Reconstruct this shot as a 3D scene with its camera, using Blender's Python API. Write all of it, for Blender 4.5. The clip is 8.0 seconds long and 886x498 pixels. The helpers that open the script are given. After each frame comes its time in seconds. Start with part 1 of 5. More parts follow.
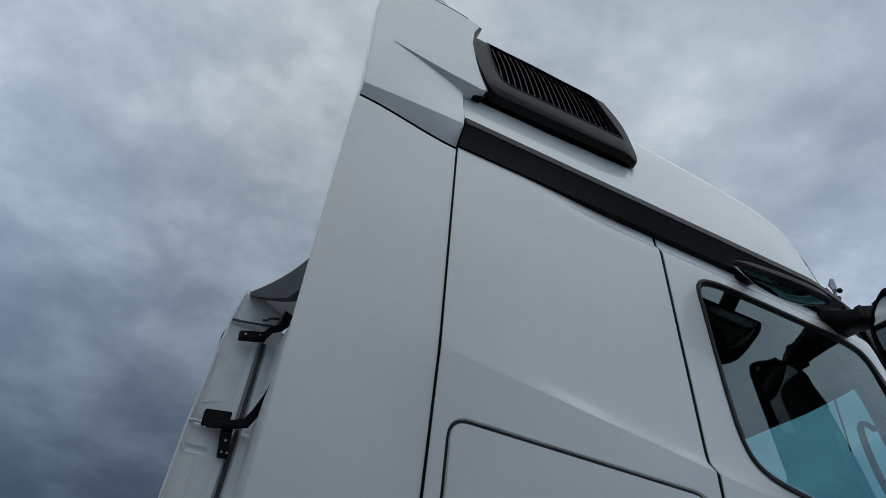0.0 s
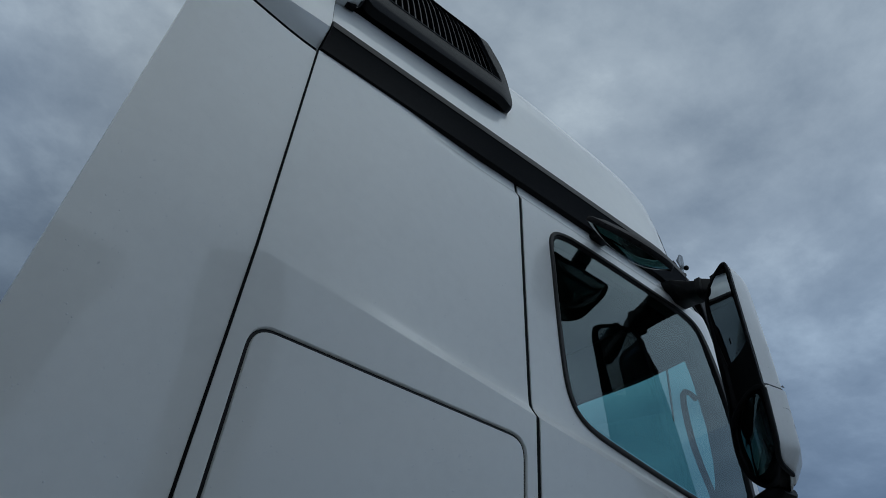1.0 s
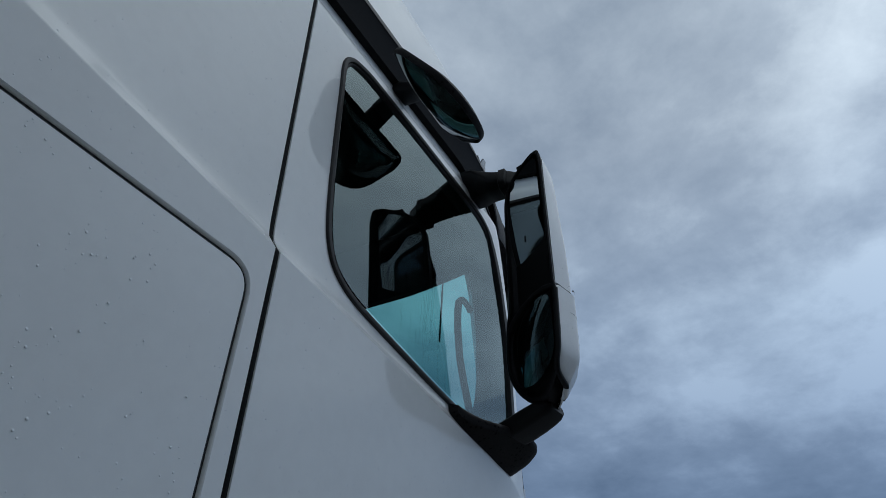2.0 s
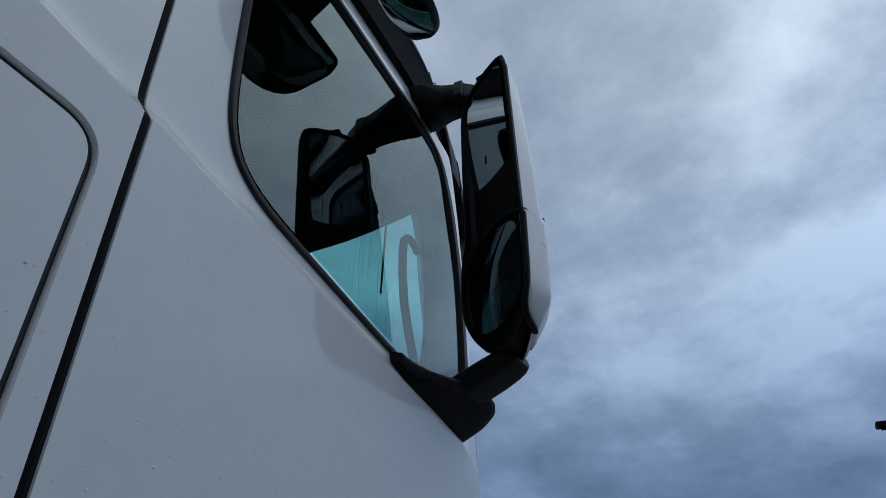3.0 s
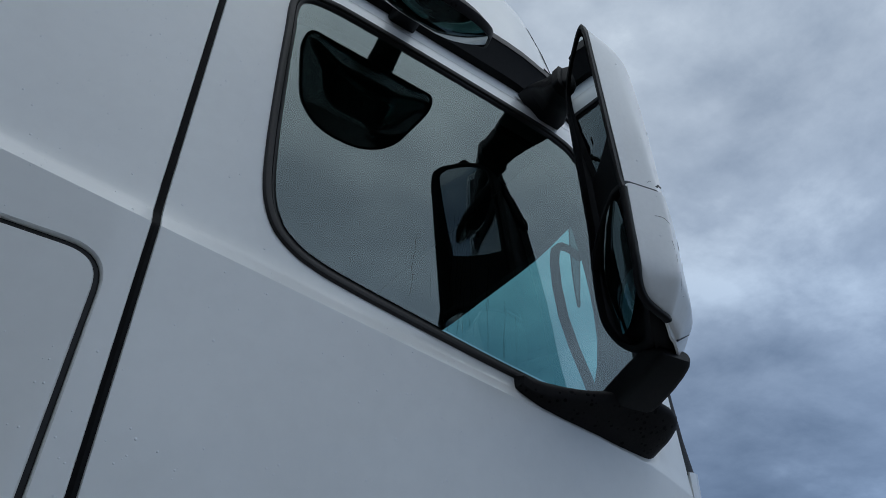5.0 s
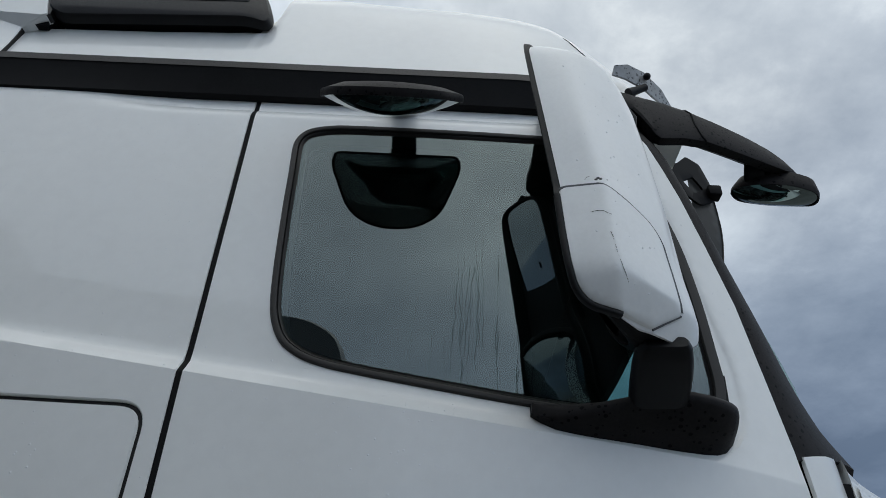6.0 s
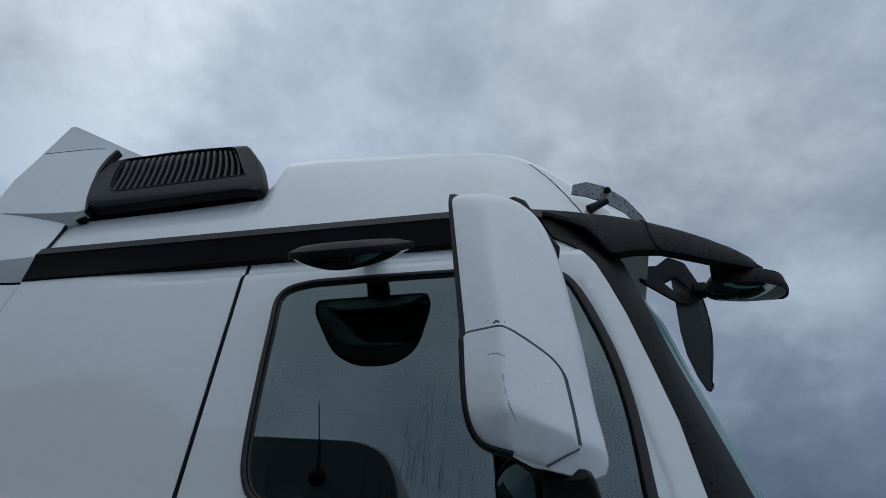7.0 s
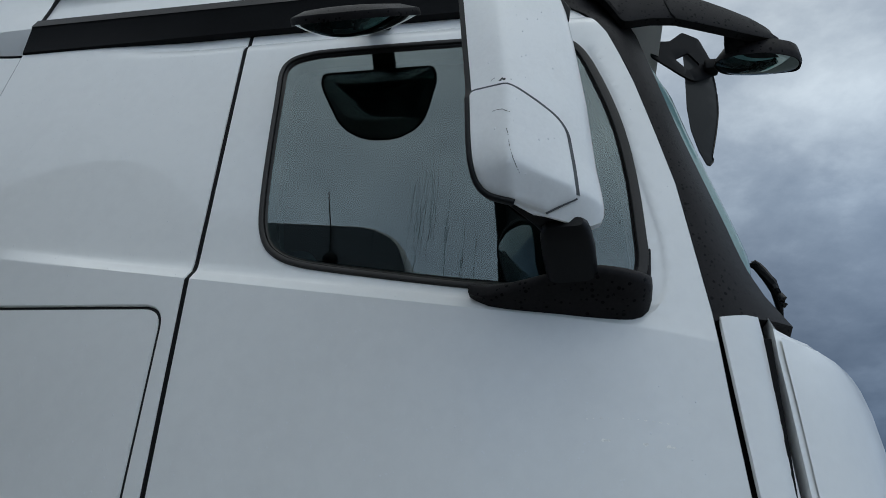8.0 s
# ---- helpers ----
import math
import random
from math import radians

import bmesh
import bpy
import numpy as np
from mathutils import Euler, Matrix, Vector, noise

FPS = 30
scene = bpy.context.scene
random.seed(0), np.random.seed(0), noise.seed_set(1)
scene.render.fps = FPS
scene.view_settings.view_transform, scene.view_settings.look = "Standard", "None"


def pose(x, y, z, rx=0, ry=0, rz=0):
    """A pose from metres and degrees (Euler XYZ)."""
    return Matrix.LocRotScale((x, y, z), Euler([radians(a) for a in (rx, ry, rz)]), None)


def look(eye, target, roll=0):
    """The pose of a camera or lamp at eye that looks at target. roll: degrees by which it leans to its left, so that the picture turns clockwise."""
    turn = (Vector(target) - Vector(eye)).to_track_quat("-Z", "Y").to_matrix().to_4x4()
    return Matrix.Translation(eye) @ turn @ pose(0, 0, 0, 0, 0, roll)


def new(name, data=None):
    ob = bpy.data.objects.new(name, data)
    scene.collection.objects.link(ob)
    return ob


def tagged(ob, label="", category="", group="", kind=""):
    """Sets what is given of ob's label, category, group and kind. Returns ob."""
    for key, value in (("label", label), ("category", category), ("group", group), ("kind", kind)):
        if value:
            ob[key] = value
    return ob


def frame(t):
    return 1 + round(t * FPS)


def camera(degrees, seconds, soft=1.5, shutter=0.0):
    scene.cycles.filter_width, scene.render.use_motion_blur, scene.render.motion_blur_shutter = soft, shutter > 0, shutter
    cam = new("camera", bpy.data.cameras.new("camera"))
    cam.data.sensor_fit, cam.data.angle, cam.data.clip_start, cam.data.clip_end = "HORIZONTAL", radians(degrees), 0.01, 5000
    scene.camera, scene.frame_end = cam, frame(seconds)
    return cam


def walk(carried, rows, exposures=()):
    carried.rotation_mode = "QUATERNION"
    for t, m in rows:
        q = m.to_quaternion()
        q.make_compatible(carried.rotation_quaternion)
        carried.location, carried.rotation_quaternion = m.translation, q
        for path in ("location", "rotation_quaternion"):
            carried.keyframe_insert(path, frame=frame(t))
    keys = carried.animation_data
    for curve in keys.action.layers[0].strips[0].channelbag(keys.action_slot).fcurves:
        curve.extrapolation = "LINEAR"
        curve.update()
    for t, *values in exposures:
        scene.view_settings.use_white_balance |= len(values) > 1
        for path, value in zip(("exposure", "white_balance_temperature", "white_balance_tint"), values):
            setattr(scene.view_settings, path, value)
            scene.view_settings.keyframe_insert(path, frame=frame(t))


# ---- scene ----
cam = camera(67.4, 8.0, soft=0.55)
PATH = [
    (0, (-1.281, -1.156, 1.51), (-0.693, 0.262, 2.793), 6.7),
    (0.5, (-1.228, -1.181, 1.5), (-0.597, 0.115, 2.886), 7.5),
    (1, (-1.084, -1.074, 1.504), (-0.184, 0.215, 2.74), 6.2),
    (1.5, (-0.838, -0.874, 1.516), (0.316, 0.241, 2.709), 5.2),
    (2, (-0.631, -0.726, 1.536), (0.727, 0.124, 2.733), 3.5),
    (2.2, (-0.516, -0.67, 1.561), (0.896, 0.094, 2.754), 3.0),
    (3.3, (-0.345, -0.558, 1.631), (1.127, 0.16, 2.778), 1.0),
    (3.5, (-0.346, -0.559, 1.638), (1.105, 0.181, 2.798), 1.1),
    (4, (-0.321, -0.57, 1.65), (1.109, 0.202, 2.816), 1.1),
    (4.5, (-0.243, -0.68, 1.666), (1.01, 0.358, 2.828), 2.4),
    (4.7, (-0.182, -0.736, 1.668), (0.943, 0.432, 2.84), 3.0),
    (5.8, (0.39, -1.017, 1.68), (0.447, 0.613, 2.838), 4.0),
    (6, (0.495, -1.092, 1.679), (0.443, 0.504, 2.885), 4.1),
    (6.5, (0.695, -1.234, 1.705), (0.468, 0.191, 3.089), 4.9),
    (7, (0.842, -1.227, 1.702), (0.504, 0.162, 3.101), 5.0),
    (7.5, (0.885, -1.196, 1.668), (0.501, 0.377, 2.843), 4.4),
    (8, (0.844, -1.198, 1.611), (0.457, 0.528, 2.545), 4.7),
]
EXPOSURE = [(0.0, -0.29, 6550, 4), (0.5, -0.60, 6150, 3), (1.0, -0.70, 6150, 2), (1.5, -0.49, 6250, 5), (2.0, -0.52, 6150, 4), (3.5, -0.48, 5950, 6), (4.5, -0.45, 5950, 6),
            (5.8, 0.13, 6900, 6), (6.0, 0.13, 6850, 6), (6.5, -0.06, 6500, 6), (7.0, -0.42, 6150, 5), (7.5, -0.28, 6200, 3), (8.0, 0.14, 6650, 4)]
walk(cam, [(t, look(eye, target, roll)) for t, eye, target, roll in PATH], EXPOSURE)

# ---- light ----
world = bpy.data.worlds.new("overcast_sky")
scene.world = world
world.use_nodes = True


def node(tree, kind, **inputs):
    n = tree.nodes.new(kind)
    for key, value in inputs.items():
        slot = n.inputs[int(key[1:])] if key[0] == "i" and key[1:].isdigit() else n.inputs[key.replace("_", " ")]
        if isinstance(value, bpy.types.NodeSocket):
            tree.links.new(value, slot)
        else:
            slot.default_value = value
    return n


def ramp(tree, fac, stops):
    n = tree.nodes.new("ShaderNodeValToRGB")
    while len(n.color_ramp.elements) < len(stops):
        n.color_ramp.elements.new(0.5)
    for e, (at, c) in zip(n.color_ramp.elements, stops):
        e.position = at
        e.color = (*c, 1) if isinstance(c, tuple) else (c, c, c, 1)
    tree.links.new(fac, n.inputs[0])
    return n.outputs[0]


def maths(tree, op, a, b=0.0):
    n = tree.nodes.new("ShaderNodeMath")
    n.operation = op
    for slot, v in zip(n.inputs, (a, b)):
        if isinstance(v, bpy.types.NodeSocket):
            tree.links.new(v, slot)
        else:
            slot.default_value = v
    return n.outputs[0]


def mixed(tree, fac, a, b, blend="MIX"):
    n = tree.nodes.new("ShaderNodeMix")
    n.data_type, n.blend_type = "RGBA", blend
    for slot, v in ((n.inputs[0], fac), (n.inputs[6], a), (n.inputs[7], b)):
        if isinstance(v, bpy.types.NodeSocket):
            tree.links.new(v, slot)
        else:
            slot.default_value = (*v, 1) if isinstance(v, tuple) else v
    return n.outputs[2]


SUN_EL, SUN_AZ = 74, -95
wt = world.node_tree
wt.nodes.clear()
sky = wt.nodes.new("ShaderNodeTexSky")
sky.sky_type, sky.sun_disc = "NISHITA", False
sky.sun_elevation, sky.sun_rotation = radians(SUN_EL), radians(90 - SUN_AZ)
coord = wt.nodes.new("ShaderNodeTexCoord")
sep = node(wt, "ShaderNodeSeparateXYZ", Vector=coord.outputs["Generated"])
dx, dy, dz = sep.outputs
up = maths(wt, "MAXIMUM", dz, 0.0)
den = maths(wt, "ADD", up, 0.22)
flat = node(wt, "ShaderNodeCombineXYZ", X=maths(wt, "DIVIDE", dx, den), Y=maths(wt, "DIVIDE", dy, den), Z=0.0)
big = node(wt, "ShaderNodeTexNoise", Vector=flat.outputs[0], Scale=1.15, Detail=9.0, Roughness=0.56, Distortion=0.15)
small = node(wt, "ShaderNodeTexNoise", Vector=flat.outputs[0], Scale=3.6, Detail=9.0, Roughness=0.62, Distortion=0.12)
cover = maths(wt, "ADD", maths(wt, "MULTIPLY", big.outputs[0], 0.70), maths(wt, "MULTIPLY", small.outputs[0], 0.30))
cloud = ramp(wt, cover, [(0.38, (0.205, 0.235, 0.285)), (0.49, (0.36, 0.39, 0.44)), (0.60, (0.63, 0.66, 0.70))])
height = ramp(wt, up, [(0.0, (0.22, 0.29, 0.44)), (0.22, (0.255, 0.33, 0.485)), (0.5, (0.62, 0.69, 0.80)), (0.7, (0.96, 0.99, 1.03)), (0.9, (1.7, 1.7, 1.67))])
clouds = mixed(wt, 1.0, cloud, height, "MULTIPLY")
outward = maths(wt, "MAXIMUM", maths(wt, "MULTIPLY", dy, -1.0), 0.0)
glow = maths(wt, "ADD", 1.0, maths(wt, "MULTIPLY", outward, maths(wt, "SUBTRACT", 1.38, maths(wt, "MULTIPLY", up, 0.8))))
ahead = maths(wt, "MULTIPLY", maths(wt, "MULTIPLY", up, maths(wt, "SUBTRACT", 1.0, up)), maths(wt, "MAXIMUM", dx, 0.0))
glow = maths(wt, "ADD", glow, maths(wt, "MULTIPLY", ahead, 2.8))
rearward = maths(wt, "MULTIPLY", maths(wt, "MAXIMUM", maths(wt, "MULTIPLY", dx, -1.0), 0.0), maths(wt, "POWER", maths(wt, "MAXIMUM", dy, 0.0), 3.0))
glow = maths(wt, "ADD", glow, maths(wt, "MULTIPLY", maths(wt, "MULTIPLY", rearward, maths(wt, "MULTIPLY", up, up)), 12.5))
glow = maths(wt, "SUBTRACT", glow, maths(wt, "MULTIPLY", maths(wt, "MAXIMUM", maths(wt, "SUBTRACT", dy, 0.8), 0.0), 3.0))
glow = maths(wt, "SUBTRACT", glow, maths(wt, "MULTIPLY", maths(wt, "MULTIPLY", maths(wt, "MAXIMUM", maths(wt, "SUBTRACT", dy, 0.35), 0.0), maths(wt, "MAXIMUM", dx, 0.0)), 1.3))
veil = mixed(wt, 0.02, clouds, sky.outputs[0])
bg = node(wt, "ShaderNodeBackground", Color=veil, Strength=glow)
out = wt.nodes.new("ShaderNodeOutputWorld")
wt.links.new(bg.outputs[0], out.inputs[0])

sun_data = bpy.data.lights.new("sun", "SUN")
sun_data.energy, sun_data.angle, sun_data.color = 0.5, radians(120), (1.0, 0.97, 0.91)
sun = new("sun", sun_data)
to_sun = Vector((math.cos(radians(SUN_EL)) * math.cos(radians(SUN_AZ)), math.cos(radians(SUN_EL)) * math.sin(radians(SUN_AZ)), math.sin(radians(SUN_EL))))
sun.matrix_world = look(to_sun * 30, (0, 0, 0))


# ---- materials ----
def material(name, colour, rough=0.5, metal=0.0, coat=0.0, grain=0.0, grain_scale=900.0, vary=0.0, vary_scale=4.0, rough_vary=0.0, spots=None, spec=0.5):
    m = bpy.data.materials.new(name)
    m.use_nodes = True
    t = m.node_tree
    b = t.nodes["Principled BSDF"]
    b.inputs["Roughness"].default_value, b.inputs["Metallic"].default_value = rough, metal
    b.inputs["Coat Weight"].default_value, b.inputs["Coat Roughness"].default_value = coat, 0.035
    b.inputs["Base Color"].default_value = (*colour, 1)
    b.inputs["Specular IOR Level"].default_value = spec
    at = t.nodes.new("ShaderNodeTexCoord").outputs["Object"]
    if vary or rough_vary:
        n = node(t, "ShaderNodeTexNoise", Vector=at, Scale=vary_scale, Detail=8.0, Roughness=0.6)
        n2 = node(t, "ShaderNodeTexNoise", Vector=at, Scale=vary_scale * 14, Detail=4.0, Roughness=0.6)
        both = maths(t, "ADD", maths(t, "MULTIPLY", n.outputs[0], 0.65), maths(t, "MULTIPLY", n2.outputs[0], 0.35))
        dark = tuple(c * (1 - vary) for c in colour)
        col = ramp(t, both, [(0.36, dark), (0.56, colour)])
        if spots:
            sn = node(t, "ShaderNodeTexVoronoi", Vector=at, Scale=spots[1])
            pick = node(t, "ShaderNodeSeparateColor", Color=sn.outputs["Color"])
            size = maths(t, "MULTIPLY", maths(t, "SUBTRACT", pick.outputs[0], 0.25), spots[2] * 1.7)
            col = mixed(t, maths(t, "LESS_THAN", sn.outputs["Distance"], size), col, spots[0])
        t.links.new(col, b.inputs["Base Color"])
        if rough_vary:
            t.links.new(maths(t, "ADD", maths(t, "MULTIPLY", both, rough_vary), rough - rough_vary * 0.5), b.inputs["Roughness"])
    if grain:
        g = node(t, "ShaderNodeTexNoise", Vector=at, Scale=grain_scale, Detail=3.0)
        bump = node(t, "ShaderNodeBump", Height=g.outputs[0], Strength=grain, Distance=0.001)
        t.links.new(bump.outputs[0], b.inputs["Normal"])
    return m


def glass(name, tint, ior=1.5, rough=0.0, sheen=(1.0, 1.0, 1.0)):
    m = bpy.data.materials.new(name)
    m.use_nodes = True
    t = m.node_tree
    t.nodes.remove(t.nodes["Principled BSDF"])
    clear = node(t, "ShaderNodeBsdfTransparent", Color=(*tint, 1))
    gloss = node(t, "ShaderNodeBsdfGlossy", Color=(*sheen, 1), Roughness=rough)
    lw = node(t, "ShaderNodeLayerWeight", Blend=0.5)
    base = 2 * ((ior - 1) / (ior + 1)) ** 2
    fr = maths(t, "ADD", base, maths(t, "MULTIPLY", maths(t, "POWER", lw.outputs["Facing"], 5.0), 1 - base))
    mix = node(t, "ShaderNodeMixShader", i0=fr, i1=clear.outputs[0], i2=gloss.outputs[0])
    t.links.new(mix.outputs[0], t.nodes["Material Output"].inputs[0])
    return m


PAINT = material("white_cab_paint", (0.83, 0.835, 0.815), 0.48, coat=0.8, grain=0.015, grain_scale=500, vary=0.05, vary_scale=2.2, rough_vary=0.16)
PAINT_MIRROR = material("white_mirror_paint", (0.84, 0.845, 0.83), 0.48, coat=0.6, grain=0.03, grain_scale=600, vary=0.06, vary_scale=9, rough_vary=0.15)
PAINT_INNER = material("unpolished_white_inner_skin", (0.80, 0.81, 0.80), 0.55, grain=0.05, grain_scale=300, vary=0.12, vary_scale=5, rough_vary=0.2)
PLASTIC = material("grained_black_plastic", (0.007, 0.0072, 0.008), 0.5, grain=0.25, grain_scale=1400, vary=0.35, vary_scale=7, rough_vary=0.22, spec=0.2)
PLASTIC_WET = material("wet_black_plastic", (0.021, 0.0195, 0.020), 0.55, grain=0.25, grain_scale=1200, vary=0.35, vary_scale=12, rough_vary=0.2, spots=((0.002, 0.002, 0.003), 105, 0.33), spec=0.09)
# Grey base stands in for sky light on the wet translucent lip.
WET_LIP = material("wet_smoked_sky_grey", (0.32, 0.33, 0.335), 0.2, grain=0.1, grain_scale=900, vary=0.3, vary_scale=20, rough_vary=0.15, spots=((0.002, 0.002, 0.003), 125, 0.42))
WET_LIP.node_tree.nodes["Principled BSDF"].inputs["Alpha"].default_value = 0.85
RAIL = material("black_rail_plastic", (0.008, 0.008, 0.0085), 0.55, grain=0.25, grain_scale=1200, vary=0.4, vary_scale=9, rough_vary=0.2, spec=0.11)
# Lighter than RAIL: the upper bevel's sky highlight is put into its colour.
WET_TOP_LIT = material("wet_lit_rail_edge", (0.022, 0.021, 0.023), 0.45, grain=0.2, grain_scale=900, vary=0.3, vary_scale=14, rough_vary=0.2, spots=((0.004, 0.004, 0.005), 90, 0.24), spec=0.13)
VENT_PLASTIC = material("dark_grey_plastic", (0.012, 0.012, 0.013), 0.5, grain=0.3, grain_scale=1200, vary=0.25, vary_scale=6, rough_vary=0.2, spec=0.25)
RUBBER = material("black_rubber_seal", (0.010, 0.009, 0.0085), 0.45, grain=0.2, grain_scale=700, vary=0.3, vary_scale=15, rough_vary=0.2, spec=0.35)
SEAL = material("weathered_window_rubber", (0.022, 0.0195, 0.018), 0.5, grain=0.25, grain_scale=600, vary=0.3, vary_scale=10, rough_vary=0.25, spec=0.35)
# Near-black for joints; also stands for shade in gaps and openings.
GAP = material("near_black", (0.004, 0.004, 0.0045), 0.7, spec=0.15)
MIRROR = material("mirror_glass", (0.62, 0.66, 0.66), 0.015, metal=1.0)
MIRROR_DARK = material("convex_mirror_glass", (0.34, 0.41, 0.40), 0.02, metal=1.0)
# Tint lowered to stand for dark surroundings reflected in the small mirrors.
MIRROR_DIM = material("small_mirror_glass", (0.20, 0.245, 0.235), 0.02, metal=1.0)
SIDE_GLASS = glass("side_window_glass", (0.44, 0.65, 0.63), 1.66, sheen=(0.86, 1.0, 1.0))
RAIN_FILM = bpy.data.materials.new("rain_film")
RAIN_FILM.use_nodes = True
rain_tree = RAIN_FILM.node_tree
rain_tree.nodes.remove(rain_tree.nodes["Principled BSDF"])
rain_tree.links.new(node(rain_tree, "ShaderNodeBsdfTransparent", Color=(0.74, 0.77, 0.76, 1)).outputs[0], rain_tree.nodes["Material Output"].inputs[0])
SCREEN_GLASS = glass("green_tinted_windscreen", (0.62, 0.97, 0.95), 1.5)
# Opaque pale teal stands for sky reflected in the windscreen at a slant.
EDGE_SHEEN = material("green_edge_sky_sheen", (0.20, 0.33, 0.325), 0.10, vary=0.2, vary_scale=9, rough_vary=0.1)
SMOKED = material("smoked_visor_plastic", (0.008, 0.0095, 0.009), 0.3, vary=0.3, vary_scale=14, rough_vary=0.2, spec=0.06)
SMOKED.node_tree.nodes["Principled BSDF"].inputs["Alpha"].default_value = 0.985
WATER = material("rain_bead", (0.88, 0.89, 0.89), 0.08, coat=1.0)
LINING = material("dark_grey_trim", (0.016, 0.017, 0.018), 0.95, spec=0.1, grain=0.05, grain_scale=400, vary=0.2)
SEAT_CLOTH = material("grey_seat_cloth", (0.045, 0.047, 0.05), 0.9, grain=0.3, grain_scale=500, vary=0.25, vary_scale=12)
STEEL = material("black_painted_steel", (0.004, 0.004, 0.0043), 0.5, spec=0.12, vary=0.3, vary_scale=8, rough_vary=0.2)
TYRE = material("tyre_rubber", (0.02, 0.02, 0.02), 0.85, grain=0.3, grain_scale=200, vary=0.3)
RIM = material("wheel_steel", (0.45, 0.45, 0.46), 0.4, metal=0.9, vary=0.2, vary_scale=10)
CREVICE = material("dark_grey_groove", (0.10, 0.105, 0.11), 0.8, vary=0.5, vary_scale=30)
DECK = material("dark_underside", (0.05, 0.052, 0.055), 0.7, vary=0.3, vary_scale=5)
CHIP = material("bare_scuff", (0.05, 0.05, 0.05), 0.6, vary=0.4, vary_scale=90)
SCRAPE = material("pale_scrape", (0.98, 0.97, 0.92), 0.25, vary=0.3, vary_scale=120)
YARD = material("damp_concrete", (0.14, 0.139, 0.137), 0.6, grain=0.6, grain_scale=120, vary=0.35, vary_scale=0.6, rough_vary=0.45)
GREY_PAINT = material("dark_grey_vehicle_paint", (0.12, 0.125, 0.125), 0.35, coat=0.5, vary=0.12, vary_scale=2)
GALV = material("galvanised_steel", (0.35, 0.36, 0.37), 0.5, metal=0.8, vary=0.2, vary_scale=3)


# ---- mesh tools ----
from mathutils.geometry import delaunay_2d_cdt


def part(name, bm, mat, parent=None, label="", smooth=40):
    bmesh.ops.recalc_face_normals(bm, faces=bm.faces)
    me = bpy.data.meshes.new(name)
    bm.to_mesh(me)
    bm.free()
    me.materials.append(mat)
    if smooth:
        for p in me.polygons:
            p.use_smooth = True
        me.set_sharp_from_angle(angle=radians(smooth))
    ob = new(name, me)
    ob.parent = parent
    if label:
        tagged(ob, label)
    return ob


def smoothstep(a, b, x):
    s = min(max((x - a) / (b - a), 0), 1)
    return s * s * (3 - 2 * s)


def lerp(pairs, x):
    """Piecewise straight line through pairs (x, value) in rising x."""
    if x <= pairs[0][0]:
        return pairs[0][1]
    for (a, u), (b, v) in zip(pairs, pairs[1:]):
        if x <= b:
            return u + (v - u) * (x - a) / (b - a)
    return pairs[-1][1]


def inside(p, poly):
    hit = False
    x, z = p
    for (x0, z0), (x1, z1) in zip(poly, poly[1:] + poly[:1]):
        if (z0 > z) != (z1 > z) and x < (x1 - x0) * (z - z0) / (z1 - z0) + x0:
            hit = not hit
    return hit


def area(poly):
    return sum(x0 * z1 - x1 * z0 for (x0, z0), (x1, z1) in zip(poly, poly[1:] + poly[:1])) / 2


def rounded(poly, radii, n=6):
    """A polygon with rounded corners; radii: one, or one for each corner."""
    out_pts = []
    k = len(poly)
    for i, p in enumerate(poly):
        r = radii[i] if isinstance(radii, (list, tuple)) else radii
        p, a, b = Vector(p), Vector(poly[i - 1]), Vector(poly[(i + 1) % k])
        u, v = (a - p), (b - p)
        d = min(r, u.length * 0.49, v.length * 0.49)
        if d < 1e-5:
            out_pts.append(tuple(p))
            continue
        s, e = p + u.normalized() * d, p + v.normalized() * d
        for j in range(n + 1):
            w = j / n
            out_pts.append(tuple(s * (1 - w) ** 2 + p * 2 * w * (1 - w) + e * w * w))
    return out_pts


def dense(poly, step, closed=True):
    pts = []
    ends = poly[1:] + poly[:1] if closed else poly[1:]
    for a, b in zip(poly, ends):
        a, b = Vector(a), Vector(b)
        n = max(1, int((b - a).length / step + 0.5))
        pts += [tuple(a.lerp(b, i / n)) for i in range(n)]
    if not closed:
        pts.append(tuple(poly[-1]))
    return pts


def offset(poly, d):
    """The polygon moved inwards by d."""
    s = 1 if area(poly) > 0 else -1
    res = []
    k = len(poly)
    for i in range(k):
        a, p, b = (Vector(poly[j % k]) for j in (i - 1, i, i + 1))
        t = ((p - a).normalized() + (b - p).normalized())
        t = t.normalized() if t.length > 1e-9 else Vector((1, 0))
        res.append((p.x - t.y * d * s, p.y + t.x * d * s))
    return res


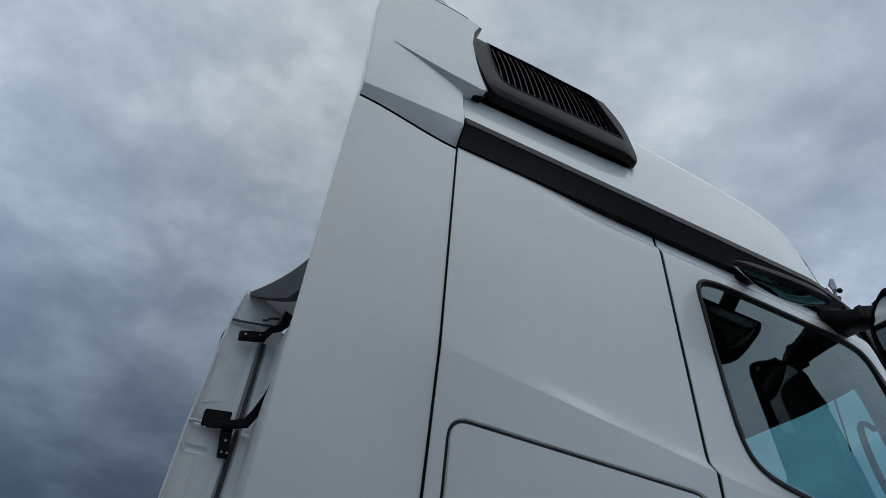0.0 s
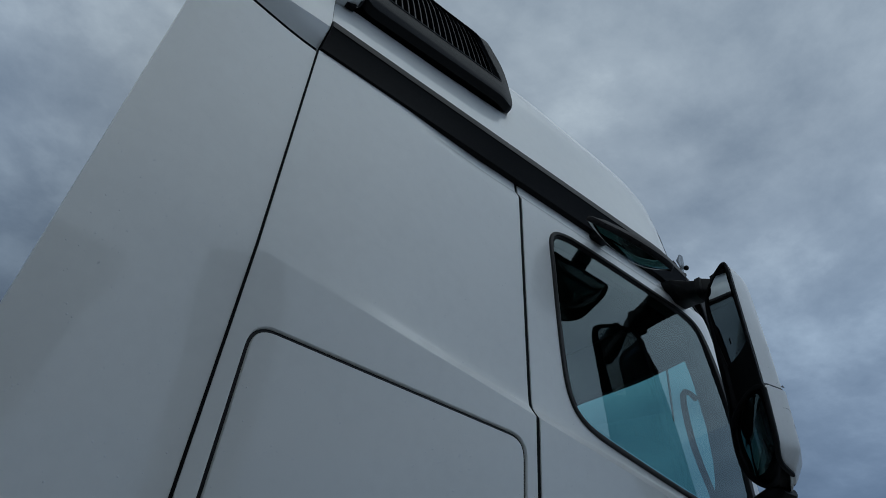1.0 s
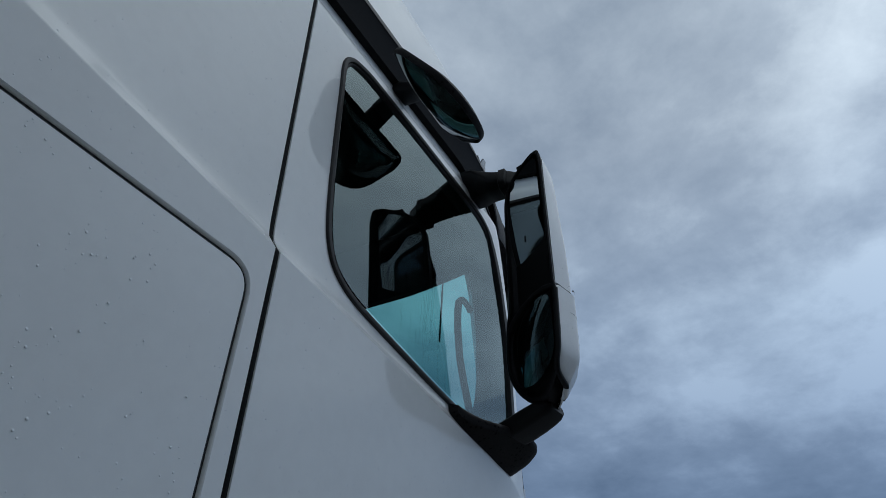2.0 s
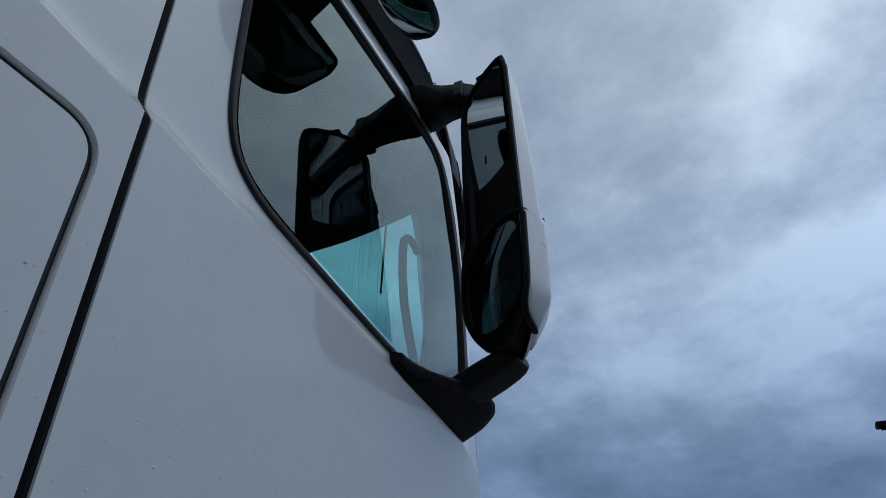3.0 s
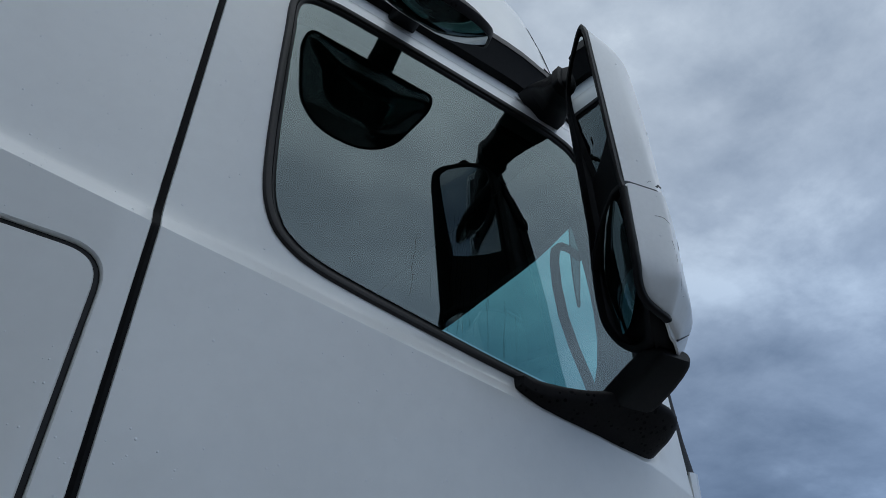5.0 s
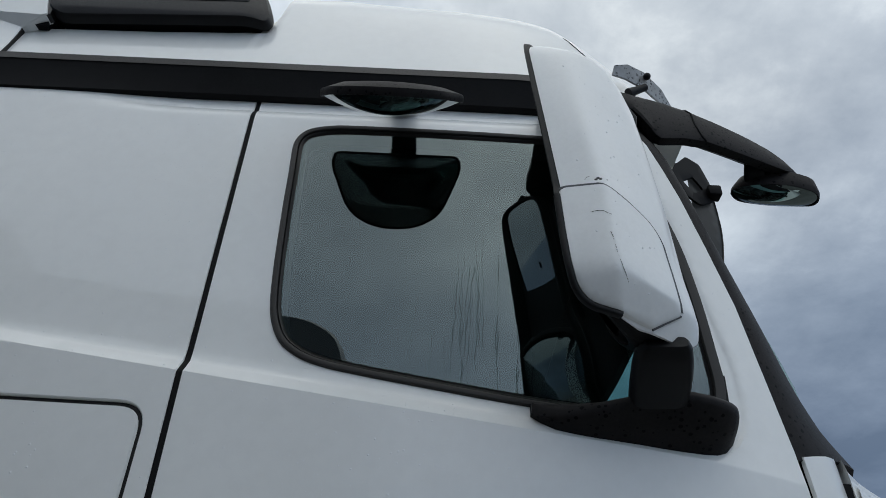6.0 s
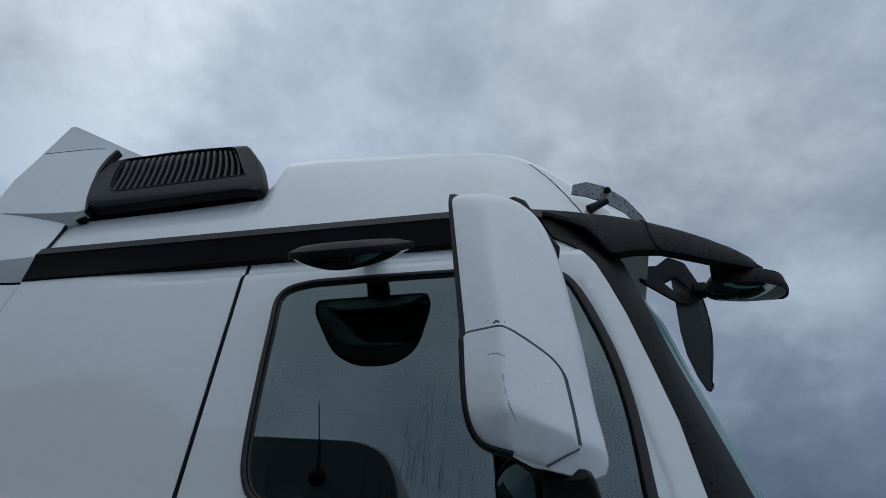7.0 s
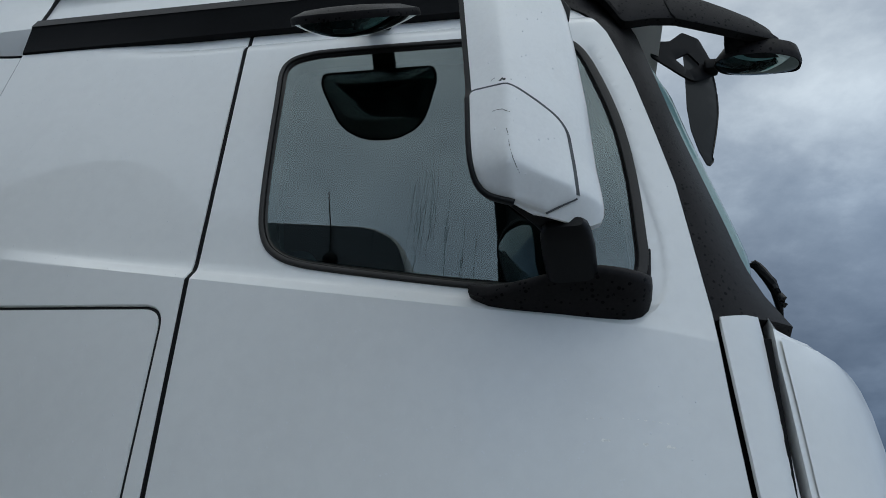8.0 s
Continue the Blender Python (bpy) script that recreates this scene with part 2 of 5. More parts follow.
def sheet(outline, depth, holes=(), lines=(), step=0.025, lip=0.0035, thick=0.02, flip=False):
    """A pressed panel: the outline in (x, z), less the holes, laid on y = depth(x, z), with creases along lines and rolled edges."""
    outline = dense(outline, step)
    holes = [dense(h, step) for h in holes]
    verts, edges = [], []

    def add(path, closed):
        base = len(verts)
        verts.extend(Vector(p) for p in path)
        edges.extend((base + i, base + i + 1) for i in range(len(path) - 1))
        if closed:
            edges.append((base + len(path) - 1, base))

    add(outline, True)
    for h in holes:
        add(h, True)
    for ln in lines:
        add(dense(ln, step * 0.6, False), False)
    xs, zs = [p[0] for p in outline], [p[1] for p in outline]
    inner, outers = offset(outline, step * 0.5), [offset(h, -step * 0.5) for h in holes]
    z, row = min(zs) + step * 0.5, 0
    while z < max(zs):
        x = min(xs) + step * (0.5 + 0.5 * (row % 2))
        while x < max(xs):
            if inside((x, z), inner) and not any(inside((x, z), h) for h in outers):
                verts.append(Vector((x, z)))
            x += step
        z, row = z + step * 0.87, row + 1
    co, _, faces, *_ = delaunay_2d_cdt(verts, edges, [], 0, 1e-6)
    bm = bmesh.new()
    vs = [bm.verts.new((p.x, depth(p.x, p.y), p.y)) for p in co]
    for f in faces:
        c = sum((co[i] for i in f), Vector((0, 0))) / len(f)
        if abs(area([co[i] for i in f])) > 2e-3 * step * step and inside(c, outline) and not any(inside(c, h) for h in holes):
            bm.faces.new([vs[i] for i in f])
    for v in [v for v in bm.verts if not v.link_faces]:
        bm.verts.remove(v)
    away = -1 if flip else 1
    for grow, deep in ((lip * 0.6, lip), (lip * 0.3, thick)):
        rim = [e for e in bm.edges if len(e.link_faces) == 1]
        normal = {}
        for e in rim:
            f = e.link_faces[0]
            mid = (e.verts[0].co + e.verts[1].co) / 2
            d = e.verts[1].co - e.verts[0].co
            nrm = Vector((d.z, 0, -d.x))
            if nrm.length < 1e-9:
                continue
            if nrm.dot(mid - f.calc_center_median()) < 0:
                nrm = -nrm
            for v in e.verts:
                normal[v] = normal.get(v, Vector()) + nrm.normalized()
        made = bmesh.ops.extrude_edge_only(bm, edges=rim)
        old = {tuple(round(c, 6) for c in v.co): nv for v, nv in normal.items()}
        for g in made["geom"]:
            if isinstance(g, bmesh.types.BMVert):
                nv = old.get(tuple(round(c, 6) for c in g.co), Vector())
                if nv.length > 1e-9:
                    g.co += nv.normalized() * grow
                g.co.y += deep * away
    return bm


def loft(sections, closed=True, caps=True, bm=None):
    """Skins equal rows of points one to the next."""
    bm = bm or bmesh.new()
    rows = [[bm.verts.new(p) for p in s] for s in sections]
    for a, b in zip(rows, rows[1:]):
        k = len(a)
        for i in range(k if closed else k - 1):
            j = (i + 1) % k
            try:
                bm.faces.new((a[i], a[j], b[j], b[i]))
            except ValueError:
                pass
    if caps and closed:
        bm.faces.new(rows[0])
        bm.faces.new(rows[-1])
    return bm


def tube(path, r, n=8, bm=None, squash=1.0):
    """A rod along a path of points; r: one radius or one for each point."""
    path = [Vector(p) for p in path]
    rows = []
    for i, p in enumerate(path):
        t = (path[min(i + 1, len(path) - 1)] - path[max(i - 1, 0)]).normalized()
        side = t.cross(Vector((0, 0, 1)))
        side = side.normalized() if side.length > 1e-3 else Vector((1, 0, 0))
        top = side.cross(t)
        rr = r[i] if isinstance(r, (list, tuple)) else r
        rows.append([p + side * rr * math.cos(2 * math.pi * j / n) + top * rr * squash * math.sin(2 * math.pi * j / n) for j in range(n)])
    return loft(rows, bm=bm)


def beam(path, w, h, r=0.01, bm=None, across=None):
    """A rounded bar along a path; w, h: one size or one for each point; across: the way in which w lies."""
    path = [Vector(p) for p in path]
    rows = []
    for i, p in enumerate(path):
        t = (path[min(i + 1, len(path) - 1)] - path[max(i - 1, 0)]).normalized()
        side = Vector(across) if across else t.cross(Vector((0, 0, 1)))
        side = (side - t * side.dot(t)).normalized()
        top = side.cross(t)
        ww = w[i] if isinstance(w, (list, tuple)) else w
        hh = h[i] if isinstance(h, (list, tuple)) else h
        sq = rounded([(-ww / 2, -hh / 2), (ww / 2, -hh / 2), (ww / 2, hh / 2), (-ww / 2, hh / 2)], r, 3)
        rows.append([p + side * a + top * b for a, b in sq])
    return loft(rows, bm=bm)


def block(lo, hi, bevel=0.005, bm=None):
    bm = bm or bmesh.new()
    made = bmesh.ops.create_cube(bm, size=1.0)["verts"]
    for v in made:
        v.co = Vector([(a + b) / 2 + c * (b - a) for a, b, c in zip(lo, hi, v.co)])
    if bevel:
        es = list({e for v in made for e in v.link_edges})
        bmesh.ops.bevel(bm, geom=es, offset=bevel, segments=2, affect="EDGES", profile=0.5)
    return bm


def thing(name, label, category, at=(0, 0, 0), **more):
    ob = tagged(new(name), label, category, **more)
    ob.location = at
    return ob


# ---- ground ----
def ground_sheet():
    bm = bmesh.new()
    bmesh.ops.create_circle(bm, cap_ends=True, segments=64, radius=1500)
    g = part("ground", bm, YARD, smooth=0)
    tagged(g, "damp grey concrete of an open yard", "ground", kind="structure")


ground_sheet()

# ---- the truck: x forward, y into the cab, z up ----
truck = thing("truck", "white long-haul tractor unit with black trim, wet from rain", "truck")


def crease(x):
    return 2.2 - 0.115 * x


def seam(z):
    """The door's rear edge."""
    return -0.056 * (z - 2.2)


FRONT_EDGE = [(1.1, 1.185), (1.8, 1.131), (1.96, 1.116), (2.13, 1.103), (2.242, 1.088), (2.432, 1.062), (2.62, 1.018), (2.758, 0.983), (2.883, 0.938), (2.945, 0.90), (2.985, 0.857), (3.0, 0.83), (3.05, 0.80)]


EMBOSS = [(2.10, 0.95), (2.125, 0.985), (2.15, 1.006), (2.18, 1.016), (2.22, 1.021), (2.29, 1.018), (2.385, 1.0), (2.49, 0.977), (2.668, 0.945), (2.822, 0.893), (2.9, 0.86)]


def side(x, z):
    """How deep the cab's flank lies at a place."""
    u = z - crease(x)
    fold = smoothstep(-0.62, -0.18, x) * (1 - 0.92 * smoothstep(0.84, 1.02, x))
    y = 0.0
    if u > 0:
        y += 0.025 * fold * (min(u, 0.03) / 0.036 + (1 - math.exp(-max(u - 0.03, 0) / 0.012)) / 6) + (0.035 - 0.025 * fold) * u / 0.8
    else:
        y -= 0.03 * u
    ridge = smoothstep(-0.55, -0.15, x)
    y += 0.016 * ridge * min(max((z - 2.912) / 0.04, 0), 1) ** 2 + 0.07 * ridge * max(0, z - 2.95)
    y += 0.055 * smoothstep(0.82, 1.2, x) ** 1.5
    if x > 0.8 and z < 2.9:
        edge = lerp(EMBOSS, z)
        y += 0.0055 * smoothstep(0.80, 0.88, x) * (1 - smoothstep(edge - 0.007, edge + 0.005, x)) * smoothstep(2.09, 2.13, z) * smoothstep(2.9, 2.8, z)
    return y


def far(y):
    return 2.5 - y


# window outline on the near door
WINDOW = [(0.126, 2.369), (0.115, 2.449), (0.107, 2.53), (0.098, 2.635), (0.091, 2.73), (0.085, 2.80), (0.086, 2.83), (0.096, 2.855), (0.118, 2.874), (0.16, 2.886), (0.22, 2.891), (0.46, 2.891), (0.70, 2.886),
          (0.79, 2.878), (0.845, 2.857), (0.886, 2.805), (0.930, 2.685), (0.961, 2.565), (0.980, 2.43), (0.988, 2.29), (0.989, 2.235), (0.978, 2.195), (0.945, 2.172), (0.86, 2.161),
          (0.63, 2.181), (0.414, 2.210), (0.30, 2.227), (0.244, 2.238), (0.20, 2.254), (0.163, 2.281), (0.140, 2.32)]


def smooth_closed(poly, n=4):
    """A curve through the corners of a closed polygon."""
    k, res = len(poly), []
    for i in range(k):
        a, b, c, d = (Vector(poly[(i + j) % k]) for j in (-1, 0, 1, 2))
        for q in range(n):
            t = q / n
            res.append(tuple(0.5 * (2 * b + (c - a) * t + (2 * a - 5 * b + 4 * c - d) * t * t + (3 * b - a - 3 * c + d) * t ** 3)))
    return res


def smooth_open(path, n=4):
    """A curve through the points of an open line."""
    return smooth_closed([path[0]] + path + [path[-1]], n)[n:n * len(path) + 1]


WINDOW = smooth_closed(WINDOW)
LOCKER = rounded([(-0.744, 1.31), (0.004, 1.31), (-0.034, 2.139), (-0.745, 2.139)], [0.02, 0.02, 0.055, 0.055], 8)


def folds(a, b):
    """Crease lines of the flank between two places."""
    rows = [[(a, crease(a) + u), (b, crease(b) + u)] for u in (-0.02, -0.003, 0.0, 0.003, 0.012, 0.027, 0.032, 0.04, 0.055, 0.08)]
    if b > 1:
        rows += [[(lerp(EMBOSS, z) + d, z) for z in np.linspace(2.13, 2.82, 24)] for d in (-0.008, -0.002, 0.006)]
    return rows + [[(a, z), (b, z)] for z in (2.912, 2.922, 2.931, 2.939, 2.946, 2.952, 2.955, 2.962)]


def flank():
    rear = [(-0.7775, 1.28), (seam(1.28) - 0.007, 1.28), (seam(2.996) - 0.007, 2.996), (-0.2, 2.990), (-0.35, 2.982), (-0.5, 2.975), (-0.7785, 2.974)]
    lines = folds(-0.76, 0.1)
    part("sleeper_panel", sheet(rear, side, [LOCKER], lines, 0.024), PAINT, truck, "white sleeper side panel beaded with rain", 30)
    part("locker_door", sheet(offset(LOCKER, 0.012), lambda x, z: side(x, z) + 0.001, (), [], 0.03), PAINT, truck, "flush white locker door with rounded corners", 30)
    part("locker_seal", loft([[(x, side(x, z) + d, z) for x, z in offset(dense(LOCKER, 0.02), k)] for k, d in ((0.0018, 0.02), (0.0030, 0.007), (0.006, 0.006), (0.0115, 0.0065), (0.014, 0.02))], caps=False), RUBBER, truck)
    part("locker_return", loft([[(x, side(x, z) + d, z) for x, z in offset(dense(LOCKER, 0.02), k)] for k, d in ((-0.0005, 0.0004), (0.0008, 0.0007), (0.0018, 0.002), (0.0026, 0.005), (0.0029, 0.016))], caps=False), PAINT, truck, "rolled white edge round the locker opening")
    part("body_frame", block((-0.80, 0.055, 1.25), (1.04, 0.075, 2.10), 0), GAP, truck, "dark gap behind the panel joints")
    part("frame_post", block((-0.80, 0.06, 2.1), (0.06, 0.08, 3.05), 0), GAP, truck)


flank()


def joint(path, name, w=0.016, depth=0.0025):
    rows = [[(x - w / 2, side(x, z) + depth + 0.003, z), (x, side(x, z) + depth, z), (x + w / 2, side(x, z) + depth + 0.003, z)] for x, z in path]
    part(name, loft(rows, closed=False), GAP, truck, "black rubber in the panel joint")


joint([(seam(z), z) for z in [1.28 + 1.72 * i / 500 for i in range(501)]], "door_joint", 0.0155, 0.0002)
joint([(-0.7800, 1.28 + 1.69 * i / 60) for i in range(61)], "fairing_joint", 0.0085, 0.0003)


def door_shape():
    edge = [(lerp(FRONT_EDGE, z) - 0.004, z) for z in (1.28, 1.6, 1.8, 1.96, 2.13, 2.242, 2.34, 2.432, 2.58, 2.72, 2.81, 2.883, 2.92, 2.945, 2.967, 2.985, 2.997)]
    return [(seam(1.28) + 0.007, 1.28)] + edge + [(0.80, 3.001), (0.4, 3.003), (seam(3.0) + 0.007, 2.998)]


door = part("cab_door", sheet(door_shape(), side, [WINDOW], folds(-0.1, 1.15), 0.022), PAINT, truck, "white passenger door beaded with rain", 30)


def ring(outline, steps, y=side):
    return loft([[(x, y(x, z) + d, z) for x, z in offset(outline, k)] for k, d in steps], caps=False)


def seal_ring(steps):
    rows = []
    for k, d in steps:
        rows.append([(x - 0.010 * smoothstep(0.80, 0.92, x) * smoothstep(0.004, 0.014, k), side(x, z) + d - 0.010 * smoothstep(0.82, 0.93, x) * (0 < k < 0.018), z) for x, z in offset(WINDOW, k)])
    return loft(rows, caps=False)


part("window_seal", seal_ring([(-0.001, 0.02), (-0.002, -0.002), (0.001, -0.006), (0.006, -0.007), (0.011, -0.005), (0.0125, 0.0), (0.0128, 0.02)]), SEAL, door, "thick dark rubber window seal")
part("seal_lip", seal_ring([(0.0122, 0.02), (0.0122, 0.001), (0.014, -0.001), (0.019, 0.001), (0.0235, 0.008), (0.025, 0.04)]), RUBBER, door, "black inner lip of the seal")
PANE_Y = 0.030


def pane_depth(x, z):
    return PANE_Y + 0.022 * (z - 2.5)


glass_pane = part("window_pane", sheet(offset(WINDOW, 0.02), pane_depth, (), (), 0.08, 0.0, 0.0), SIDE_GLASS, door, "side window with rain streaks reflecting the sky")
glass_pane.visible_shadow = False
part("door_card", sheet(offset(WINDOW, -0.06), lambda x, z: 0.10, [offset(WINDOW, 0.018)], (), 0.06, 0.002, 0.02), LINING, door)


# ---- black roof rail and windscreen pillar ----
def rail():
    rows = []
    for i in range(34):
        x = -0.782 + 1.59 * i / 33
        s = smoothstep(0.62, 0.9, x)
        drop = -0.02 * s
        yy = 0.018 * s
        lean = 0.012 if i == 0 else 0
        hem = smoothstep(-0.55, -0.1, x)
        low = drop + 0.014 * hem
        rows.append([(x, 0.085 + yy, 2.9745 + low), (x, 0.034 + 0.01 * hem + yy, 2.9745 + low), (x + lean * 0.5, 0.024 + 0.01 * hem + yy, 2.978 + low), (x + lean, 0.012 + yy, 3.062 + drop), (x + lean, 0.009 + yy, 3.068 + drop),
                     (x + lean, 0.019 + yy, 3.104 + drop), (x + lean, 0.030 + yy, 3.1085 + drop), (x + lean, 0.09 + yy, 3.112 + drop), (x, 0.10 + yy, 2.9745 + low)])
    # Separate lighter strip paints the highlight along the rail's upper bevel.
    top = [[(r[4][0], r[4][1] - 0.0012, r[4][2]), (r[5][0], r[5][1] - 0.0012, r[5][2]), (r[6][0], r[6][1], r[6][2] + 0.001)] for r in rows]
    part("rail_top", loft(top, closed=False), WET_TOP_LIT, truck, "wet upper edge of the roof rail with its sky highlight painted in", 25)
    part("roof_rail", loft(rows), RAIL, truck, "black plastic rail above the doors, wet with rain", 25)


rail()
PILLAR_IN = [(2.10, 1.105), (2.13, 1.103), (2.242, 1.088), (2.432, 1.062), (2.62, 1.018), (2.758, 0.983), (2.883, 0.938), (2.945, 0.90), (2.985, 0.857), (3.0, 0.83), (3.075, 0.80)]
PILLAR_OUT = [(2.10, 1.298), (2.13, 1.276), (2.2, 1.235), (2.276, 1.208), (2.388, 1.18), (2.676, 1.10), (2.883, 1.05), (3.0, 1.02), (3.075, 0.99)]


def pillar(flipped=False):
    rows = []
    for i in range(26):
        z = 2.118 + (3.075 - 2.118) * i / 25
        a, b = lerp(PILLAR_IN, z), lerp(PILLAR_OUT, z)
        ya = side(a, min(z, 2.94)) + 0.004
        yb = 0.175 + 0.02 * smoothstep(2.3, 2.1, z)
        pts = []
        for k in range(9):
            s = k / 8
            pts.append((a + (b - a) * s, ya + (yb - ya) * s ** 1.35 - 0.010 * math.sin(math.pi * s), z + 0.045 * s * smoothstep(2.35, 2.12, z)))
        pts += [(b - 0.015, yb + 0.012, z), (a, ya + 0.05, z)]
        rows.append([(x, far(y), q) for x, y, q in pts] if flipped else pts)
    return loft(rows)


part("pillar_trim", pillar(), PLASTIC_WET, truck, "black windscreen pillar cover spotted with rain", 35)
part("pillar_trim", pillar(True), PLASTIC, truck, smooth=35)


# ---- roof ----
ROOF_LINE = [(-0.80, 3.50), (-0.30, 3.53), (-0.14, 3.560), (0.077, 3.560), (0.30, 3.540), (0.45, 3.528), (0.60, 3.506), (0.74, 3.478), (0.84, 3.428), (0.907, 3.378), (0.98, 3.300), (1.04, 3.225), (1.10, 3.14)]


def roof_section(x):
    zs = lerp(ROOF_LINE, x)
    h = zs - 3.10
    b = 0.036 + 0.10 * smoothstep(0.55, 1.05, x) ** 1.6
    half = [(b + 0.05, 3.07), (b, 3.104), (b + 0.012, 3.10 + 0.2 * h), (b + 0.026, 3.10 + 0.42 * h), (b + 0.044, 3.10 + 0.7 * h), (b + 0.060, 3.10 + 0.86 * h), (b + 0.085, zs),
            (b + 0.13, zs + 0.05 * min(1, h * 3)), (b + 0.2, zs + 0.085 * min(1, h * 3)), (b + 0.34, zs + 0.11 * min(1, h * 3)), (b + 0.7, zs + 0.13 * min(1, h * 3)), (1.25, zs + 0.14 * min(1, h * 3))]
    tuck = smoothstep(-0.075, -0.135, x)
    if tuck:
        half = [(y + (0.13 * tuck if 3 < k < 9 else 0.0), z - (0.10 * tuck if k > 4 else 0.0)) for k, (y, z) in enumerate(half)]
    return [(x, y, z) for y, z in half] + [(x, far(y), z) for y, z in half[-2::-1]]


part("roof", loft([roof_section(x) for x in [-0.79, -0.6, -0.4, -0.2] + [-0.15 + 1.25 * i / 64 for i in range(65)]]), PAINT, truck, "white high roof shell running down to the sun visor", 50)


def roof_y(x, z):
    """The depth of the roof's flank at a place."""
    for (_, y0, z0), (_, y1, z1) in zip(roof_section(x)[1:], roof_section(x)[2:]):
        if z0 <= z <= z1:
            return y0 + (y1 - y0) * (z - z0) / (z1 - z0)
    return roof_section(x)[1][1]


part("roof_joint", tube([(x, roof_y(x, z) - 0.0005, z) for x, z in smooth_open([(0.775, 3.425), (0.80, 3.388), (0.84, 3.329), (0.879, 3.262), (0.908, 3.200), (0.930, 3.150), (0.945, 3.11)])], 0.0014, 6), GAP, truck)


# ---- air intake on the roof's flank ----
def vent_y(x, z):
    lip = min(max((3.320 - z) / 0.03, 0), 1)
    return 0.012 + 0.11 * max(0, z - 3.35) + 0.022 * smoothstep(-0.19, -0.07, x) ** 2 + 0.03 * smoothstep(3.56, 3.65, z) + 0.010 * lip ** 2


VENT = rounded([(-0.700, 3.289), (-0.088, 3.307), (-0.090, 3.345), (-0.125, 3.445), (-0.225, 3.592), (-0.300, 3.630), (-0.450, 3.648), (-0.580, 3.645), (-0.735, 3.622), (-0.768, 3.52), (-0.757, 3.45), (-0.738, 3.382)],
               [0.05, 0.028, 0.03, 0.05, 0.03, 0.05, 0.08, 0.08, 0.03, 0.05, 0.04, 0.04], 5)
GRILLE = rounded([(-0.655, 3.360), (-0.152, 3.378), (-0.200, 3.470), (-0.255, 3.575), (-0.330, 3.612), (-0.450, 3.630), (-0.570, 3.628), (-0.710, 3.604), (-0.697, 3.474)], [0.045, 0.012, 0.03, 0.03, 0.04, 0.05, 0.05, 0.02, 0.06], 5)
intake = part("air_intake", sheet(VENT, vent_y, [GRILLE], [[(x, 3.320 + d) for x in np.linspace(-0.68, -0.12, 24)] for d in (-0.01, 0.0)], 0.018, 0.010, 0.018), VENT_PLASTIC, truck, "dark grey plastic air intake with vertical slats", 35)
# Near-black sheet stands for the shade behind the slats.
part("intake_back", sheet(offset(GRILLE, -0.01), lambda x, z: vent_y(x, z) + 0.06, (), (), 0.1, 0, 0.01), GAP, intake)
part("grille_frame", ring(dense(GRILLE, 0.03), [(-0.001, 0.02), (-0.003, -0.0015), (0.001, -0.003), (0.0035, -0.001), (0.0045, 0.03)], vent_y), VENT_PLASTIC, intake)


def slats():
    n = 20
    for i in range(n):
        s = (i + 0.6) / n
        rows = []
        for k in range(7):
            w = k / 6
            low_z = 3.358 + 0.020 * s
            xa = -0.662 + 0.515 * s
            xb = -0.715 + 0.480 * s
            z = low_z + (lerp([(-0.72, 3.605), (-0.57, 3.628), (-0.45, 3.630), (-0.33, 3.612), (-0.235, 3.55)], xb) - low_z) * w
            x = xa + (xb - xa) * w + 0.010 * math.sin(math.pi * w)
            y = vent_y(x, z)
            rows.append([(x - 0.0035, y + 0.006, z), (x + 0.0045, y + 0.009, z), (x + 0.017, y + 0.045, z), (x + 0.009, y + 0.045, z)])
        part("slat", loft(rows), VENT_PLASTIC, intake, smooth=30)


slats()
# Black ring and block stand for the shadow gap behind the intake.
part("intake_shadow", ring(dense(VENT, 0.02), [(0.0, 0.014), (0.003, 0.030), (0.004, 0.090)], vent_y), GAP, intake, "black ring standing for the shade in the joint behind the intake")
part("intake_gap", block((-0.774, 0.040, 3.258), (-0.712, 0.10, 3.55), 0), GAP, intake)


# ---- side and roof fairings behind the cab ----
def fairing_low(x, z):
    return side(-0.78, z) * smoothstep(-1.1, -0.78, x) - 0.05 * min(1, max(0, (-0.82 - x) / 0.3)) ** 1.3 * smoothstep(2.95, 1.9, z) + 0.004


low = [(-1.119, 1.28), (-0.7825, 1.28), (-0.7825, 2.966), (-1.103, 2.973)]
part("side_fairing", sheet(low, fairing_low, (), (), 0.04, 0.003, 0.008), PAINT, truck, "white side fairing panel beaded with rain", 30)


FOLD_TOP = [(-1.06, 3.310), (-0.933, 3.291), (-0.832, 3.279), (-0.70, 3.272)]
FOLD_LOW = [(-1.06, 3.310), (-0.933, 3.282), (-0.832, 3.258), (-0.70, 3.226)]


def fairing_high(x, z):
    y = 0.012 + 0.012 * smoothstep(3.0, 3.65, z)
    za = 3.048 + 0.024 * (x + 1.09) / 0.32
    if z < za:
        y += 0.42 * (za - z)
    lo, hi = lerp(FOLD_LOW, x), lerp(FOLD_TOP, x)
    if lo <= z < hi:
        y += 0.8 * (hi - z)
    elif z < lo:
        y += 0.8 * (hi - lo) * smoothstep(3.0, 3.24, z)
    return y


